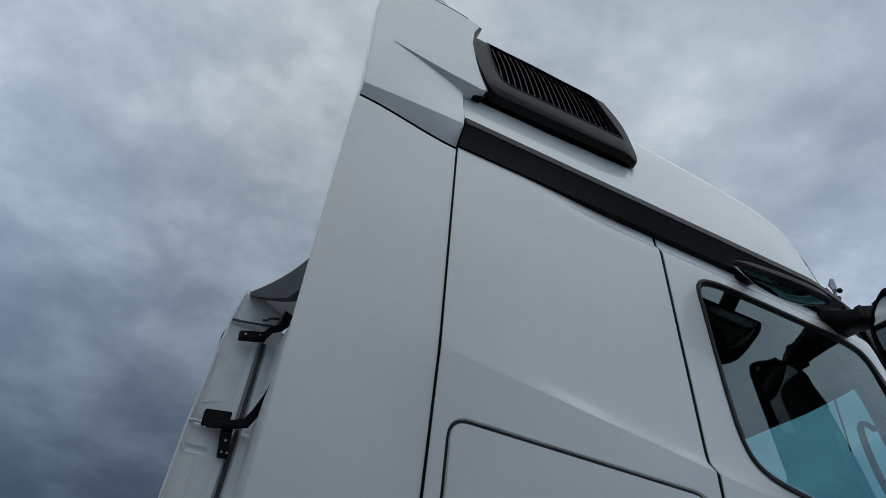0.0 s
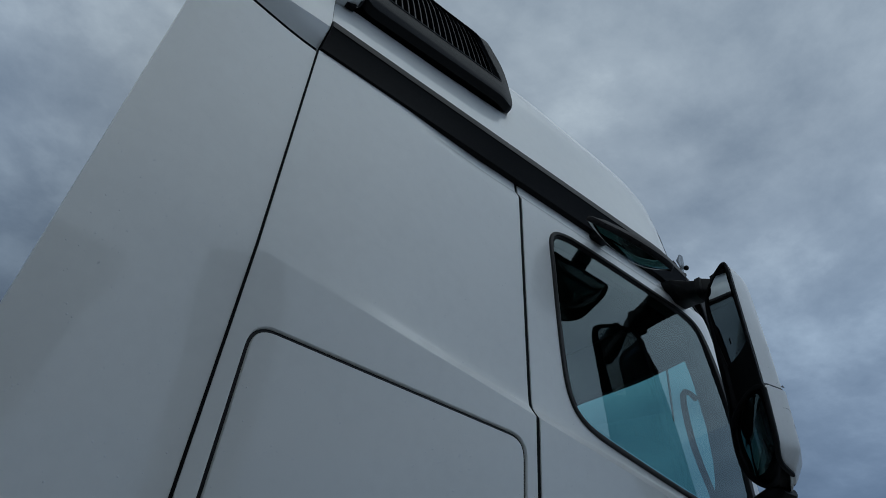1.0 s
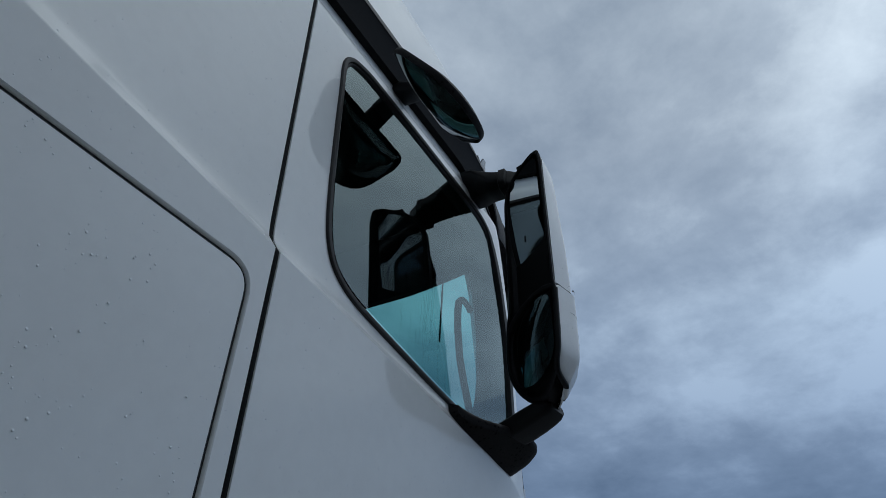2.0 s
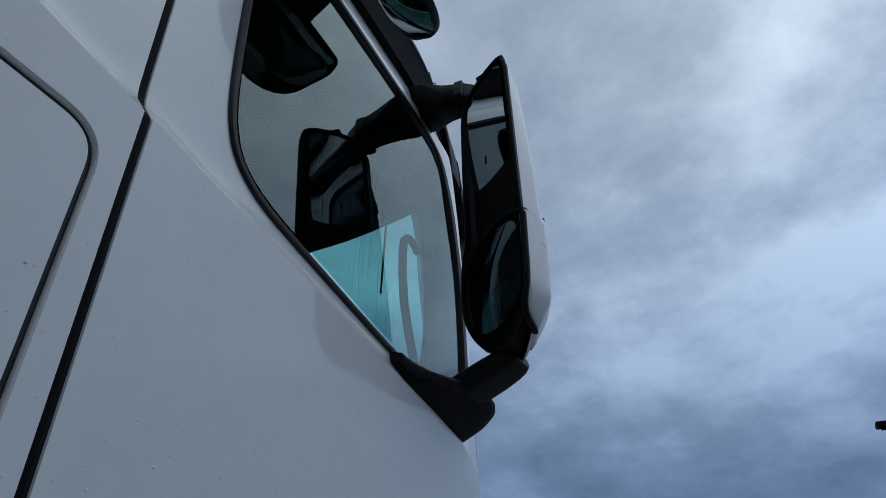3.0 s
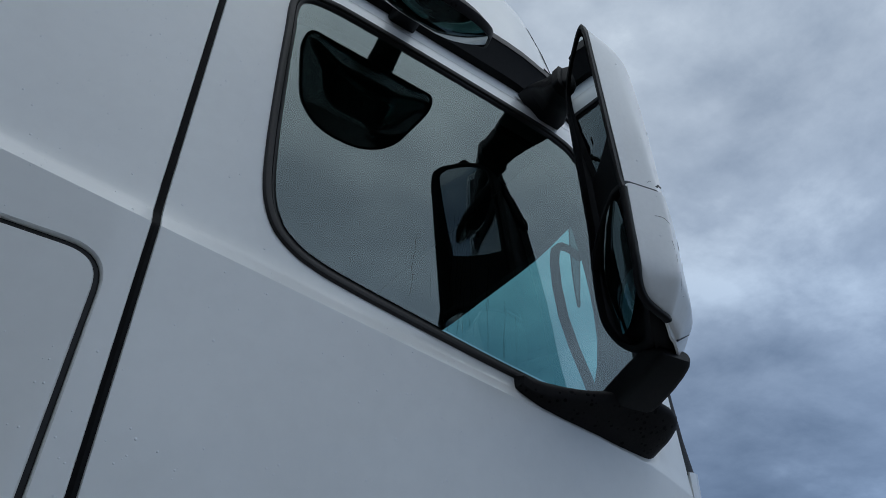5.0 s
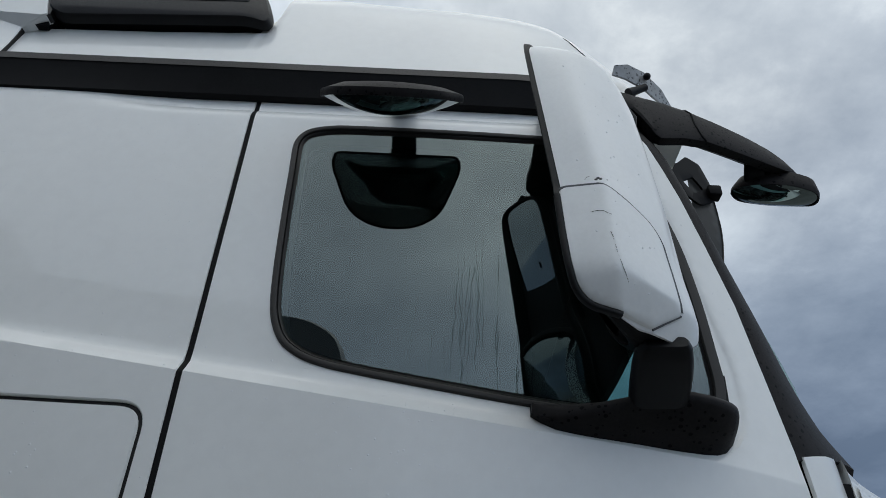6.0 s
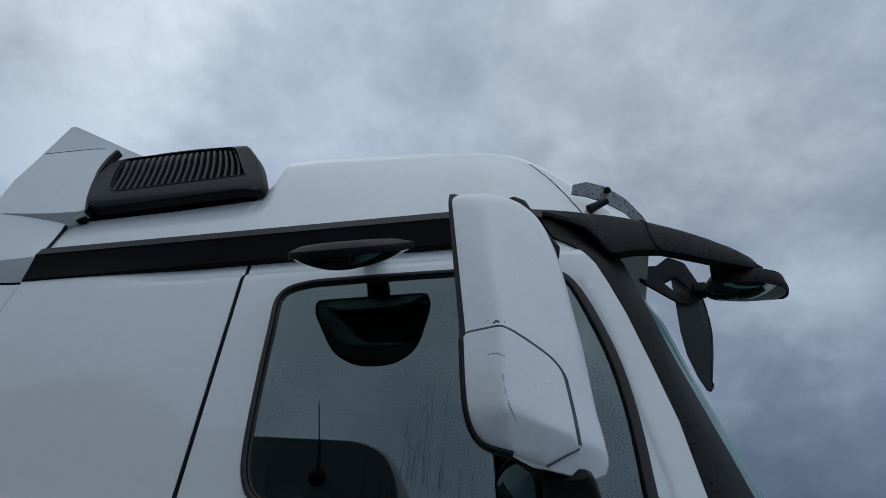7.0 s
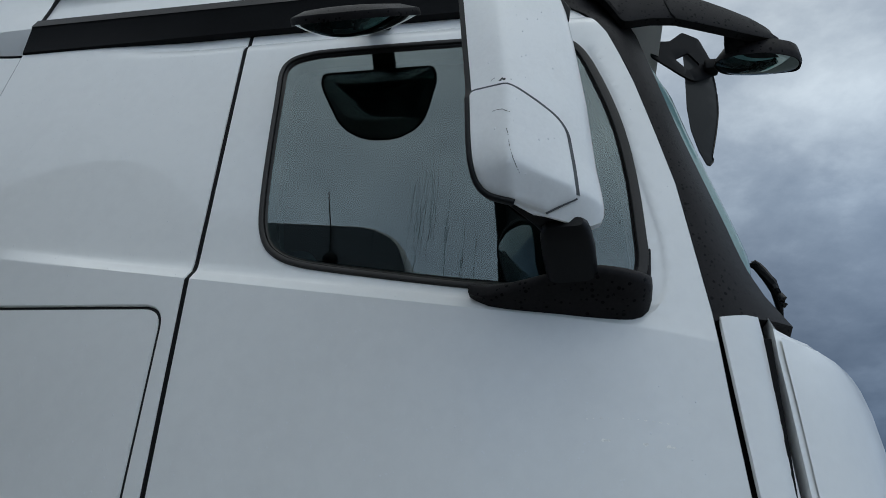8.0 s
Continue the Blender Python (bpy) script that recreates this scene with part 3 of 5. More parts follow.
high = [(-1.092, 2.992), (-0.782, 2.974), (-0.772, 3.108), (-0.778, 3.243), (-0.708, 3.280), (-0.735, 3.352), (-0.754, 3.42), (-0.772, 3.51), (-0.769, 3.58), (-0.752, 3.63), (-0.845, 3.648), (-1.075, 3.655), (-1.11, 3.50), (-1.10, 3.2)]
part("fairing_seam", tube([(x, fairing_low(x, 2.97) + 0.002, 2.9795 - 0.006 * (x + 1.1) / 0.32) for x in np.linspace(-1.098, -0.786, 14)], 0.0036, 6), GAP, truck)
hl = [[(-1.09, 3.048), (-0.77, 3.072)]] + [[(x, lerp(fold, x)) for x in np.linspace(-1.035, -0.715, 40)] for fold in (FOLD_TOP, FOLD_LOW)]
seal_path = dense([(-0.783, 2.976), (-0.773, 3.108), (-0.779, 3.243), (-0.710, 3.281), (-0.736, 3.352), (-0.755, 3.42), (-0.773, 3.51), (-0.770, 3.58), (-0.754, 3.628)], 0.03, False)
rows = []
for x, z in seal_path:
    w = 0.004 + 0.010 * smoothstep(3.26, 3.30, z)
    rows.append([(x - 0.002, fairing_high(x, z) + 0.006, z), (x, fairing_high(x, z) + 0.0015, z), (x + w, fairing_high(x, z) + 0.003, z), (x + w + 0.002, fairing_high(x, z) + 0.03, z)])
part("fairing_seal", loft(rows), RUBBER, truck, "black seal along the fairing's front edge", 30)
part("fairing_top_seam", tube([(x, fairing_high(x, 3.65) + 0.0005, lerp([(-1.075, 3.657), (-0.845, 3.650), (-0.75, 3.632)], x)) for x in np.linspace(-1.075, -0.80, 20)], 0.0018, 6), GAP, truck)
part("upper_fairing", sheet(high, fairing_high, (), hl, 0.02, 0.004, 0.03), PAINT, truck, "faceted white upper side fairing", 22)


def roof_deflector():
    rows = []
    for k in range(41):
        w = -1 + k / 20
        y = 1.25 + 1.215 * w
        e = abs(w)
        xr, zr = -0.80 - 0.255 * e ** 1.7, 3.675 + 0.170 * e ** 1.9
        xl, zl = xr - 0.035 * e ** 6, zr - 0.145 * e ** 4 - 0.02
        if w > 0:
            xl, zl = xr - 0.004, zr - 0.014 - min(0.20, 0.40 * (1 - e))
        xf = -0.52
        pull = 0.15 * smoothstep(0.9, 1.0, e)
        rows.append([(xl, y, zl), (xr, y, zr), (xr + 0.02, y, zr + 0.002), (xr + 0.5 * (xf - xr), y - math.copysign(pull * 0.5, w), zr + 0.48 * (3.63 - zr)), (xf, y - math.copysign(pull, w), 3.63), (xf, y - math.copysign(pull, w), 3.56), (xr + 0.04, y - math.copysign(pull * 0.3, w), zl - (0.03 if w < 0 else 0.004))])
    d = part("roof_deflector", loft(rows), PAINT, truck, "white roof air deflector with raised side wings", 30)
    lining_ = [[(r[0][0] - 0.004, r[0][1], r[0][2] - 0.004), (r[1][0] - 0.006, r[1][1], r[1][2] - 0.012), (r[6][0], r[6][1], r[6][2] - 0.006)] for r in rows[24:]]
    part("deflector_lining", loft(lining_), DECK, d, "unpainted dark inner side of the deflector", 30)


roof_deflector()


def far_fairing():
    outline = [(-1.140, 1.3), (-0.80, 1.3), (-0.80, 3.78), (-1.060, 3.815), (-1.098, 3.57), (-1.132, 2.93)]

    def skin(x, z):
        ridge = 0.016 * smoothstep(-0.93, -0.91, x) - 0.02 * (smoothstep(3.595, 3.575, z) - smoothstep(2.95, 2.93, z)) + 0.018 * smoothstep(-1.10, -1.115, x)
        dent = 0.014 * smoothstep(2.825, 2.81, z) * smoothstep(2.785, 2.80, z) * smoothstep(-1.10, -1.09, x) * smoothstep(-0.985, -1.0, x)
        groove = 0.028 * smoothstep(-0.900, -0.888, x) * smoothstep(-0.848, -0.860, x) * smoothstep(3.52, 3.48, z)
        return 2.40 - ridge + dent + groove

    lines = [[(-1.13, z), (-0.8, z)] for z in (3.597, 3.573, 2.952, 2.928, 2.826, 2.809, 2.800, 2.784)] + [[(x, 1.35), (x, 3.5)] for x in (-0.93, -0.91, -0.901, -0.887, -0.861, -0.847)]
    p = part("side_fairing", sheet(outline, skin, (), lines, 0.03, 0.004, 0.06), PAINT_INNER, truck, "unpolished inner side of the opposite fairing with bracket ribs", 30)
    part("edge_lip", beam([(-1.139, 2.385, 1.3), (-1.130, 2.385, 2.93), (-1.097, 2.385, 3.57), (-1.062, 2.385, 3.80)], 0.03, 0.012, 0.004), PAINT_INNER, p)
    part("cross_rib", beam([(-1.128, 2.372, 2.936), (-1.0, 2.365, 2.942), (-0.85, 2.365, 2.956)], 0.022, 0.010, 0.003), PAINT_INNER, p)
    # Dark bar draws the shadow line that falls along the seam's step.
    part("step_shadow", beam([(-1.092, 2.384, 3.583), (-1.0, 2.378, 3.592), (-0.82, 2.374, 3.622)], 0.010, 0.012, 0.003), DECK, p, "dark bar as the shadow line along the inner skin's seam")
    part("joint_hook", tube([(-0.925, 2.36, 3.625), (-0.90, 2.355, 3.632), (-0.885, 2.355, 3.65), (-0.86, 2.355, 3.66), (-0.83, 2.355, 3.665)], 0.007, 8), DECK, p)
    part("rib_groove", beam([(-0.874, 2.404, 1.4), (-0.872, 2.404, 3.50)], 0.016, 0.022, 0.004), DECK, p, "dark upright groove")
    for o in ([(-1.104, 2.955), (-1.106, 3.03), (-1.098, 3.055), (-1.06, 3.075), (-1.005, 3.095)], [(-1.113, 2.885), (-1.120, 2.80), (-1.112, 2.785), (-1.085, 2.777), (-1.045, 2.775), (-1.034, 2.755), (-1.029, 2.55), (-1.026, 1.9)], [(-1.06, 3.30), (-1.045, 3.42)], [(-1.045, 3.62), (-1.03, 3.68), (-0.98, 3.73), (-0.92, 3.735)]):
        part("pressing", tube([(x, skin(x, z) - 0.001, z) for x, z in dense(smooth_open(o), 0.03, False)], 0.0035, 6), PAINT_INNER, p)

    def bolts(places, parent):
        for x, y, z in places:
            bm = bmesh.new()
            bmesh.ops.create_cone(bm, segments=6, radius1=0.006, radius2=0.006, depth=0.008, cap_ends=True, matrix=Matrix.Translation((x, y, z)) @ Matrix.Rotation(radians(90), 4, "X"))
            part("bolt", bm, RIM, parent)

    b = part("bracket", sheet(rounded([(-1.020, 3.455), (-0.875, 3.494), (-0.882, 3.545), (-1.028, 3.503)], 0.008, 3), lambda x, z: 2.335, (), (), 0.04, 0.003, 0.03), STEEL, p, "black steel fairing bracket")
    part("bracket_arm", beam([(-0.89, 2.345, 3.52), (-0.862, 2.33, 3.562), (-0.82, 2.315, 3.585), (-0.79, 2.27, 3.62)], 0.012, [0.045, 0.04, 0.05, 0.06], 0.004, across=(0, 1, 0)), STEEL, b)
    part("bracket_plate", sheet([(-0.845, 3.60), (-0.79, 3.62), (-0.775, 3.80), (-0.79, 3.79)], lambda x, z: 2.30, (), (), 0.05, 0.002, 0.006), GALV, b, "grey steel tongue")
    part("deflector_strut", beam([(-0.80, 2.30, 3.60), (-0.80, 2.18, 3.75), (-0.80, 2.0, 3.80)], 0.05, 0.03, 0.006), STEEL, b)
    bolts([(-0.995, 2.331, 3.488), (-0.915, 2.331, 3.512)], b)
    b = part("bracket", sheet(rounded([(-1.062, 2.925), (-0.928, 2.965), (-0.930, 3.026), (-1.066, 3.006)], 0.01, 3), lambda x, z: 2.35, (), (), 0.04, 0.003, 0.03), STEEL, p, "black steel fairing bracket")
    part("bracket_arm", beam([(-1.04, 2.34, 2.915), (-0.925, 2.325, 2.945), (-0.85, 2.315, 2.972), (-0.817, 2.315, 3.04), (-0.79, 2.27, 3.13), (-0.785, 2.20, 3.17)], 0.014, [0.02, 0.05, 0.055, 0.045, 0.035, 0.03], 0.004, across=(0, 1, 0)), STEEL, b)
    b = part("bracket_foot", sheet(rounded([(-0.958, 2.935), (-0.905, 2.94), (-0.898, 2.877), (-0.886, 2.786), (-0.934, 2.780)], 0.006, 3), lambda x, z: 2.338, (), (), 0.04, 0.003, 0.03), STEEL, p)
    bolts([(-0.925, 2.335, 2.80), (-0.897, 2.335, 2.802), (-0.922, 2.335, 2.862)], b)


far_fairing()


def rear_wall():
    part("rear_wall", block((-0.80, 0.09, 1.2), (-0.775, 2.41, 3.5), 0.006), PAINT_INNER, truck, "white cab rear wall with pressed ribs")
    for y in (2.37, 2.30, 2.23, 2.16, 2.09):
        part("wall_rib", beam([(-0.806, y, 1.3), (-0.806, y, 3.0)], 0.03, 0.034, 0.010), PAINT, truck)


rear_wall()


# ---- main mirror ----
SHELL_REAR = [(2.203, 0.812), (2.209, 0.785), (2.223, 0.742), (2.24, 0.711), (2.263, 0.692), (2.30, 0.681), (2.35, 0.673), (2.466, 0.6605), (2.66, 0.637), (2.84, 0.615), (2.858, 0.619), (2.87, 0.630), (2.880, 0.648), (2.887, 0.668), (2.893, 0.69)]
SHELL_FRONT = [(2.203, 0.836), (2.213, 0.860), (2.222, 0.877), (2.235, 0.892), (2.25, 0.899), (2.268, 0.900), (2.30, 0.8965), (2.353, 0.888), (2.50, 0.8745), (2.66, 0.852), (2.74, 0.838), (2.80, 0.821), (2.835, 0.804), (2.86, 0.784), (2.880, 0.757), (2.893, 0.725)]
RIDGE = [(2.20, 0.742), (2.30, 0.738), (2.45, 0.730), (2.60, 0.712), (2.80, 0.690), (2.88, 0.680)]
RIDGE_Y = [(2.20, -0.266), (2.45, -0.266), (2.60, -0.264), (2.80, -0.252), (2.88, -0.244)]
FRONT_Y = [(2.20, -0.136), (2.30, -0.140), (2.50, -0.152), (2.80, -0.176), (2.88, -0.19)]
MIRROR_FOLD = [(0.60, 2.295), (0.66, 2.284), (0.70, 2.281), (0.738, 2.282), (0.756, 2.281), (0.796, 2.270), (0.846, 2.264), (0.90, 2.262)]


def shell_x(z):
    return 0.657 - 0.1155 * (z - 2.466)


def rear_x(z):
    """The open rear of the mirror leans forwards towards its foot, and curves forwards there."""
    return shell_x(z) + 7 * max(0, 2.305 - z) ** 2


def soft_max(a, b, e):
    return 0.5 * (a + b + math.sqrt((a - b) ** 2 + e * e))


def shell_y(x, z):
    """The mirror's outer face: a narrow rear strip, a ridge, a broad face swept in towards the front, and a fold above its foot."""
    x0, xr, yr = shell_x(z), lerp(RIDGE, z), lerp(RIDGE_Y, z)
    xf, yf = lerp(SHELL_FRONT, max(z, 2.262)), lerp(FRONT_Y, z)
    strip = -0.249 + (yr + 0.249) * (x - x0) / (xr - x0)
    s = (x - xr) / (xf - xr)
    face = yr + (yf - 0.012 - yr) * s - 0.010 * math.sin(math.pi * min(max(s, 0), 1))
    y = soft_max(strip, face, 0.003)
    t = min(max((x - xf + 0.035) / 0.035, 0), 0.995)
    y += 0.024 * (1 - math.sqrt(1 - t * t))
    d = lerp(MIRROR_FOLD, x) - z
    y += 0.62 * soft_max(d, 0, lerp([(0.68, 0.026), (0.74, 0.014), (0.80, 0.005)], x))
    return y + 0.024 * max(0, (z - 2.835) / 0.058) ** 2


def rear_outline(w, z):
    """A place on the mirror's open rear: w inwards from its outer edge."""
    return Vector((rear_x(z) + 0.56 * w - 0.004, -0.247 + 1.045 * w, z))


BEZEL = rounded([(0.080, 2.216), (0.036, 2.238), (0.004, 2.274), (-0.005, 2.32), (-0.006, 2.44), (-0.001, 2.465), (-0.001, 2.84), (0.007, 2.879), (0.03, 2.886), (0.078, 2.875), (0.128, 2.847), (0.144, 2.80), (0.149, 2.65), (0.152, 2.47),
                 (0.166, 2.42), (0.174, 2.34), (0.168, 2.285), (0.150, 2.242), (0.118, 2.220)], [0.03, 0.03, 0.03, 0.02, 0.01, 0.01, 0.02, 0.015, 0.02, 0.02, 0.03, 0.03, 0.03, 0.03, 0.03, 0.04, 0.03, 0.03, 0.03], 4)
INNER_W = [(2.216, 0.105), (2.240, 0.146), (2.285, 0.164), (2.34, 0.170), (2.42, 0.162), (2.47, 0.149), (2.65, 0.146), (2.80, 0.141), (2.847, 0.124), (2.874, 0.07), (2.884, 0.042)]
OUTER_W = [(2.216, 0.080), (2.238, 0.036), (2.274, 0.005), (2.32, -0.003), (2.868, 0.003), (2.884, 0.028)]


def mirror_core():
    """The black inner housing, which shows as a rim round the white back."""
    rows = []
    for i in range(52):
        z = 2.2145 + (2.881 - 2.2145) * (i / 51) ** 1.2
        wo, wi = lerp(OUTER_W, z), lerp(INNER_W, z)
        back = Vector((0.94, 0, 0)) * 0.020
        p, q = rear_outline(wo, z) + back * 0.2, rear_outline(wi, z) + back * 0.2
        b = max(lerp(SHELL_FRONT, z) - 0.016, p.x + 0.03)
        rim = lerp(SHELL_REAR, z) + 0.004
        xs = [p.x + (b - p.x) * k / 12 for k in range(1, 13)]
        face = [(x, max(p.y + 0.001, shell_y(x, z) + (0.003 if x < rim else 0.012)), z) for x in xs]
        yf = face[-1][1]
        rows.append([p] + face + [(b + 0.002, yf + 0.02, z), (q.x + 0.012, max(q.y - 0.03, yf + 0.03), z), q, q + back, p + back + Vector((0, 0.006, 0))])
    return part("main_mirror", loft(rows), PLASTIC, truck, "tall white-backed main mirror with wide-angle mirror below", 35)


mirror_group = mirror_core()


def mirror_shell():
    rows = []
    for i in range(72):
        z = 2.2130 + (2.8925 - 2.2130) * (i / 71) ** 1.3
        a, b = lerp(SHELL_REAR, z), lerp(SHELL_FRONT, z)
        xs = [a + (b - a) * (1 - (1 - k / 28) ** 1.4) for k in range(29)]
        outer = [(x, shell_y(x, z), z) for x in xs]
        inner = [(x + 0.002 * (k == 0) - 0.003 * (k == 28), y + 0.005 + 0.012 * (k > 26), z) for k, (x, y, _) in enumerate(outer)]
        rows.append(outer + inner[::-1])
    part("mirror_shell", loft(rows), PAINT_MIRROR, mirror_group, "white mirror back", 35)


mirror_shell()
part("core_brow", beam([(0.700, -0.160, 2.890), (0.722, -0.164, 2.908), (0.748, -0.166, 2.914), (0.765, -0.166, 2.900), (0.780, -0.166, 2.868), (0.797, -0.163, 2.824), (0.816, -0.158, 2.782), (0.834, -0.154, 2.750), (0.842, -0.150, 2.730)], 0.014, [0.012, 0.022, 0.026, 0.028, 0.024, 0.022, 0.030, 0.032, 0.006], 0.006, across=(0, 1, 0)), PLASTIC, mirror_group, "black inner housing behind the mirror's front edge", 40)
COVER = rounded([(0.6585, 2.454), (0.6665, 2.345), (0.671, 2.305), (0.680, 2.268), (0.698, 2.245), (0.730, 2.232), (0.760, 2.224), (0.796, 2.219), (0.848, 2.252), (0.842, 2.316), (0.832, 2.388), (0.816, 2.410), (0.785, 2.428), (0.737, 2.453)], [0.012, 0.02, 0.015, 0.015, 0.02, 0.02, 0.02, 0.006, 0.006, 0.02, 0.02, 0.02, 0.02, 0.015], 4)


def cover_y(x, z):
    return shell_y(x, z) - 0.007


part("lower_cover", sheet(COVER, cover_y, (), [[(x, lerp(MIRROR_FOLD, x) + d) for x in np.linspace(0.690, 0.840, 20)] for d in (-0.004, 0.0, 0.004)], 0.009, 0.004, 0.010), PAINT_MIRROR, mirror_group, "scuffed white lower mirror cover", 35)
levels = [(offset(dense(COVER, 0.012), k), d) for k, d in ((-0.0095, 0.003), (-0.0090, -0.0014), (-0.004, -0.0012), (0.001, -0.0008), (0.001, 0.004))]
start = next(i for i, (x, z) in enumerate(levels[3][0]) if x > 0.838 and z > 2.256)
groove = [[(lv[i][0], shell_y(*lv[i]) + d, lv[i][1]) for lv, d in levels] for i in list(range(start, len(levels[0][0]))) + [0, 1, 2, 3]]
part("cover_joint", loft(groove, closed=False), CREVICE, mirror_group, "dark grey groove round the lower cover")
part("cover_seam", tube([(x, shell_y(x, z) - 0.002, z) for x, z in [(0.851 - 0.053 * k / 9, 2.252 - 0.036 * k / 9) for k in range(10)]], 0.0022, 6), CREVICE, mirror_group)
rim = [(x, cover_y(max(x, 0.655), z) + 0.005, z) for x, z in [p for p in offset(dense(COVER, 0.012), -0.005) if p[1] < 2.445 and (p[0] < 0.70 or (p[1] < 2.24 and p[0] < 0.75))]]
part("cover_rim", beam(rim, 0.013, 0.012, 0.005, across=(0, 1, 0)), PLASTIC, mirror_group, "black rim under the white cover", 50)


def bezel():
    out_ = dense(BEZEL, 0.03)
    rows = []
    for k, d in ((0.003, 0.014), (0.0, 0.008), (-0.0005, -0.003), (0.003, -0.006), (0.009, -0.004), (0.0105, 0.010), (0.012, 0.022)):
        rows.append([rear_outline(w, z) + Vector((0.94, 0.0, 0)) * d for w, z in offset(out_, k)])
    part("bezel", loft(rows, caps=False), PLASTIC, mirror_group, "black mirror rim", 35)


bezel()
FLAT_TURN, FLAT_LEAN = Vector((0.56, 1.045, 0)), Vector((-0.235, 0, 1))
WIDE_TURN, WIDE_LEAN = Vector((0.66, 0.99, 0)), Vector((-0.20, 0, 1))


def mirror_panes():
    top = rounded([(0.020, 2.480), (0.022, 2.60), (0.018, 2.860), (0.036, 2.871), (0.080, 2.861), (0.120, 2.837), (0.136, 2.795), (0.139, 2.65), (0.142, 2.462), (0.10, 2.462), (0.06, 2.470)], [0.01, 0, 0.015, 0.01, 0.02, 0.02, 0.02, 0, 0.01, 0.03, 0.03], 4)
    middle = rear_outline(0.085, 2.65) + Vector((0.014, 0, 0))
    rows = []
    for k in range(9):
        t = 1 - k / 8.4
        rows.append([middle + (w - 0.085) * t * FLAT_TURN + (z - 2.65) * t * FLAT_LEAN + Vector(((1.4 * ((w - 0.085) * t) ** 2 + ((z - 2.65) * t) ** 2) / 4.0, 0, 0)) for w, z in dense(top, 0.04)])
    part("main_glass", loft(rows, caps=False), MIRROR, mirror_group, "gently convex mirror glass", 60)
    low_ = dense(rounded([(0.014, 2.292), (0.008, 2.36), (0.010, 2.432), (0.060, 2.446), (0.125, 2.424), (0.158, 2.386), (0.167, 2.33), (0.156, 2.285), (0.134, 2.252), (0.088, 2.244), (0.042, 2.264)], [0.03, 0.03, 0.02, 0.04, 0.04, 0.03, 0.03, 0.03, 0.03, 0.03, 0.03], 5), 0.02)
    rows = []
    for k in range(11):
        s = 1 - k / 10.5
        rows.append([rear_outline(0.088, 2.335) + WIDE_TURN * (w - 0.088) * s + WIDE_LEAN * (z - 2.335) * s + Vector((0.006 - 0.015 * (1 - s * s), 0, 0)) for w, z in low_])
    part("wide_angle_glass", loft(rows), MIRROR_DARK, mirror_group, "convex wide-angle mirror glass", 60)
    path = [(0.000, 2.452), (0.03, 2.462), (0.065, 2.460), (0.105, 2.446), (0.14, 2.424), (0.158, 2.404)]
    part("divider", beam([rear_outline(w, z) + Vector((0.004, 0, 0)) for w, z in path], [0.012, 0.016, 0.016, 0.018, 0.020, 0.016], 0.014, 0.004), PLASTIC, mirror_group)


mirror_panes()


def arm_section(y, x0, x1, z0, z1, cut=0.02):
    """A bevelled box section across the arm."""
    return [(x, y, z) for x, z in rounded([(x0, z0 + cut), (x0 + cut, z0), (x1, z0), (x1, z1), (x0 + 0.004, z1)], [0.008, 0.008, 0.006, 0.006, 0.006], 3)]


arm = part("upper_arm", loft([arm_section(0.045, 0.672, 0.795, 2.906, 2.972, 0.058), arm_section(0.008, 0.670, 0.790, 2.900, 2.966, 0.055), arm_section(-0.030, 0.666, 0.762, 2.880, 2.942, 0.035),
                              arm_section(-0.055, 0.664, 0.742, 2.862, 2.926, 0.022), arm_section(-0.075, 0.660, 0.736, 2.856, 2.914, 0.018), arm_section(-0.096, 0.656, 0.730, 2.848, 2.903, 0.016)]), PLASTIC, mirror_group, "black upper mirror arm", 25)
part("arm_collar", loft([arm_section(y, 0.658 - g, 0.734 + g, 2.842 - g, 2.908 + g, 0.016) for y, g in ((-0.090, -0.003), (-0.093, 0.002), (-0.112, 0.002), (-0.115, -0.003))]), PLASTIC, arm, smooth=25)
part("arm_end", loft([arm_section(-0.112, 0.664, 0.730, 2.838, 2.908, 0.02), arm_section(-0.145, 0.674, 0.730, 2.815, 2.895, 0.02), arm_section(-0.175, 0.690, 0.730, 2.79, 2.855, 0.02)]), PLASTIC, arm, smooth=25)
part("lower_arm", beam([(0.828, -0.172, 2.214), (0.829, -0.162, 2.212), (0.830, -0.142, 2.207), (0.834, -0.110, 2.195), (0.838, -0.070, 2.180), (0.841, -0.030, 2.168)], [0.066, 0.082, 0.092, 0.096, 0.096, 0.090], [0.020, 0.036, 0.044, 0.048, 0.05, 0.048], 0.018, across=(1, 0, 0)), PLASTIC, mirror_group, "black lower mirror arm")


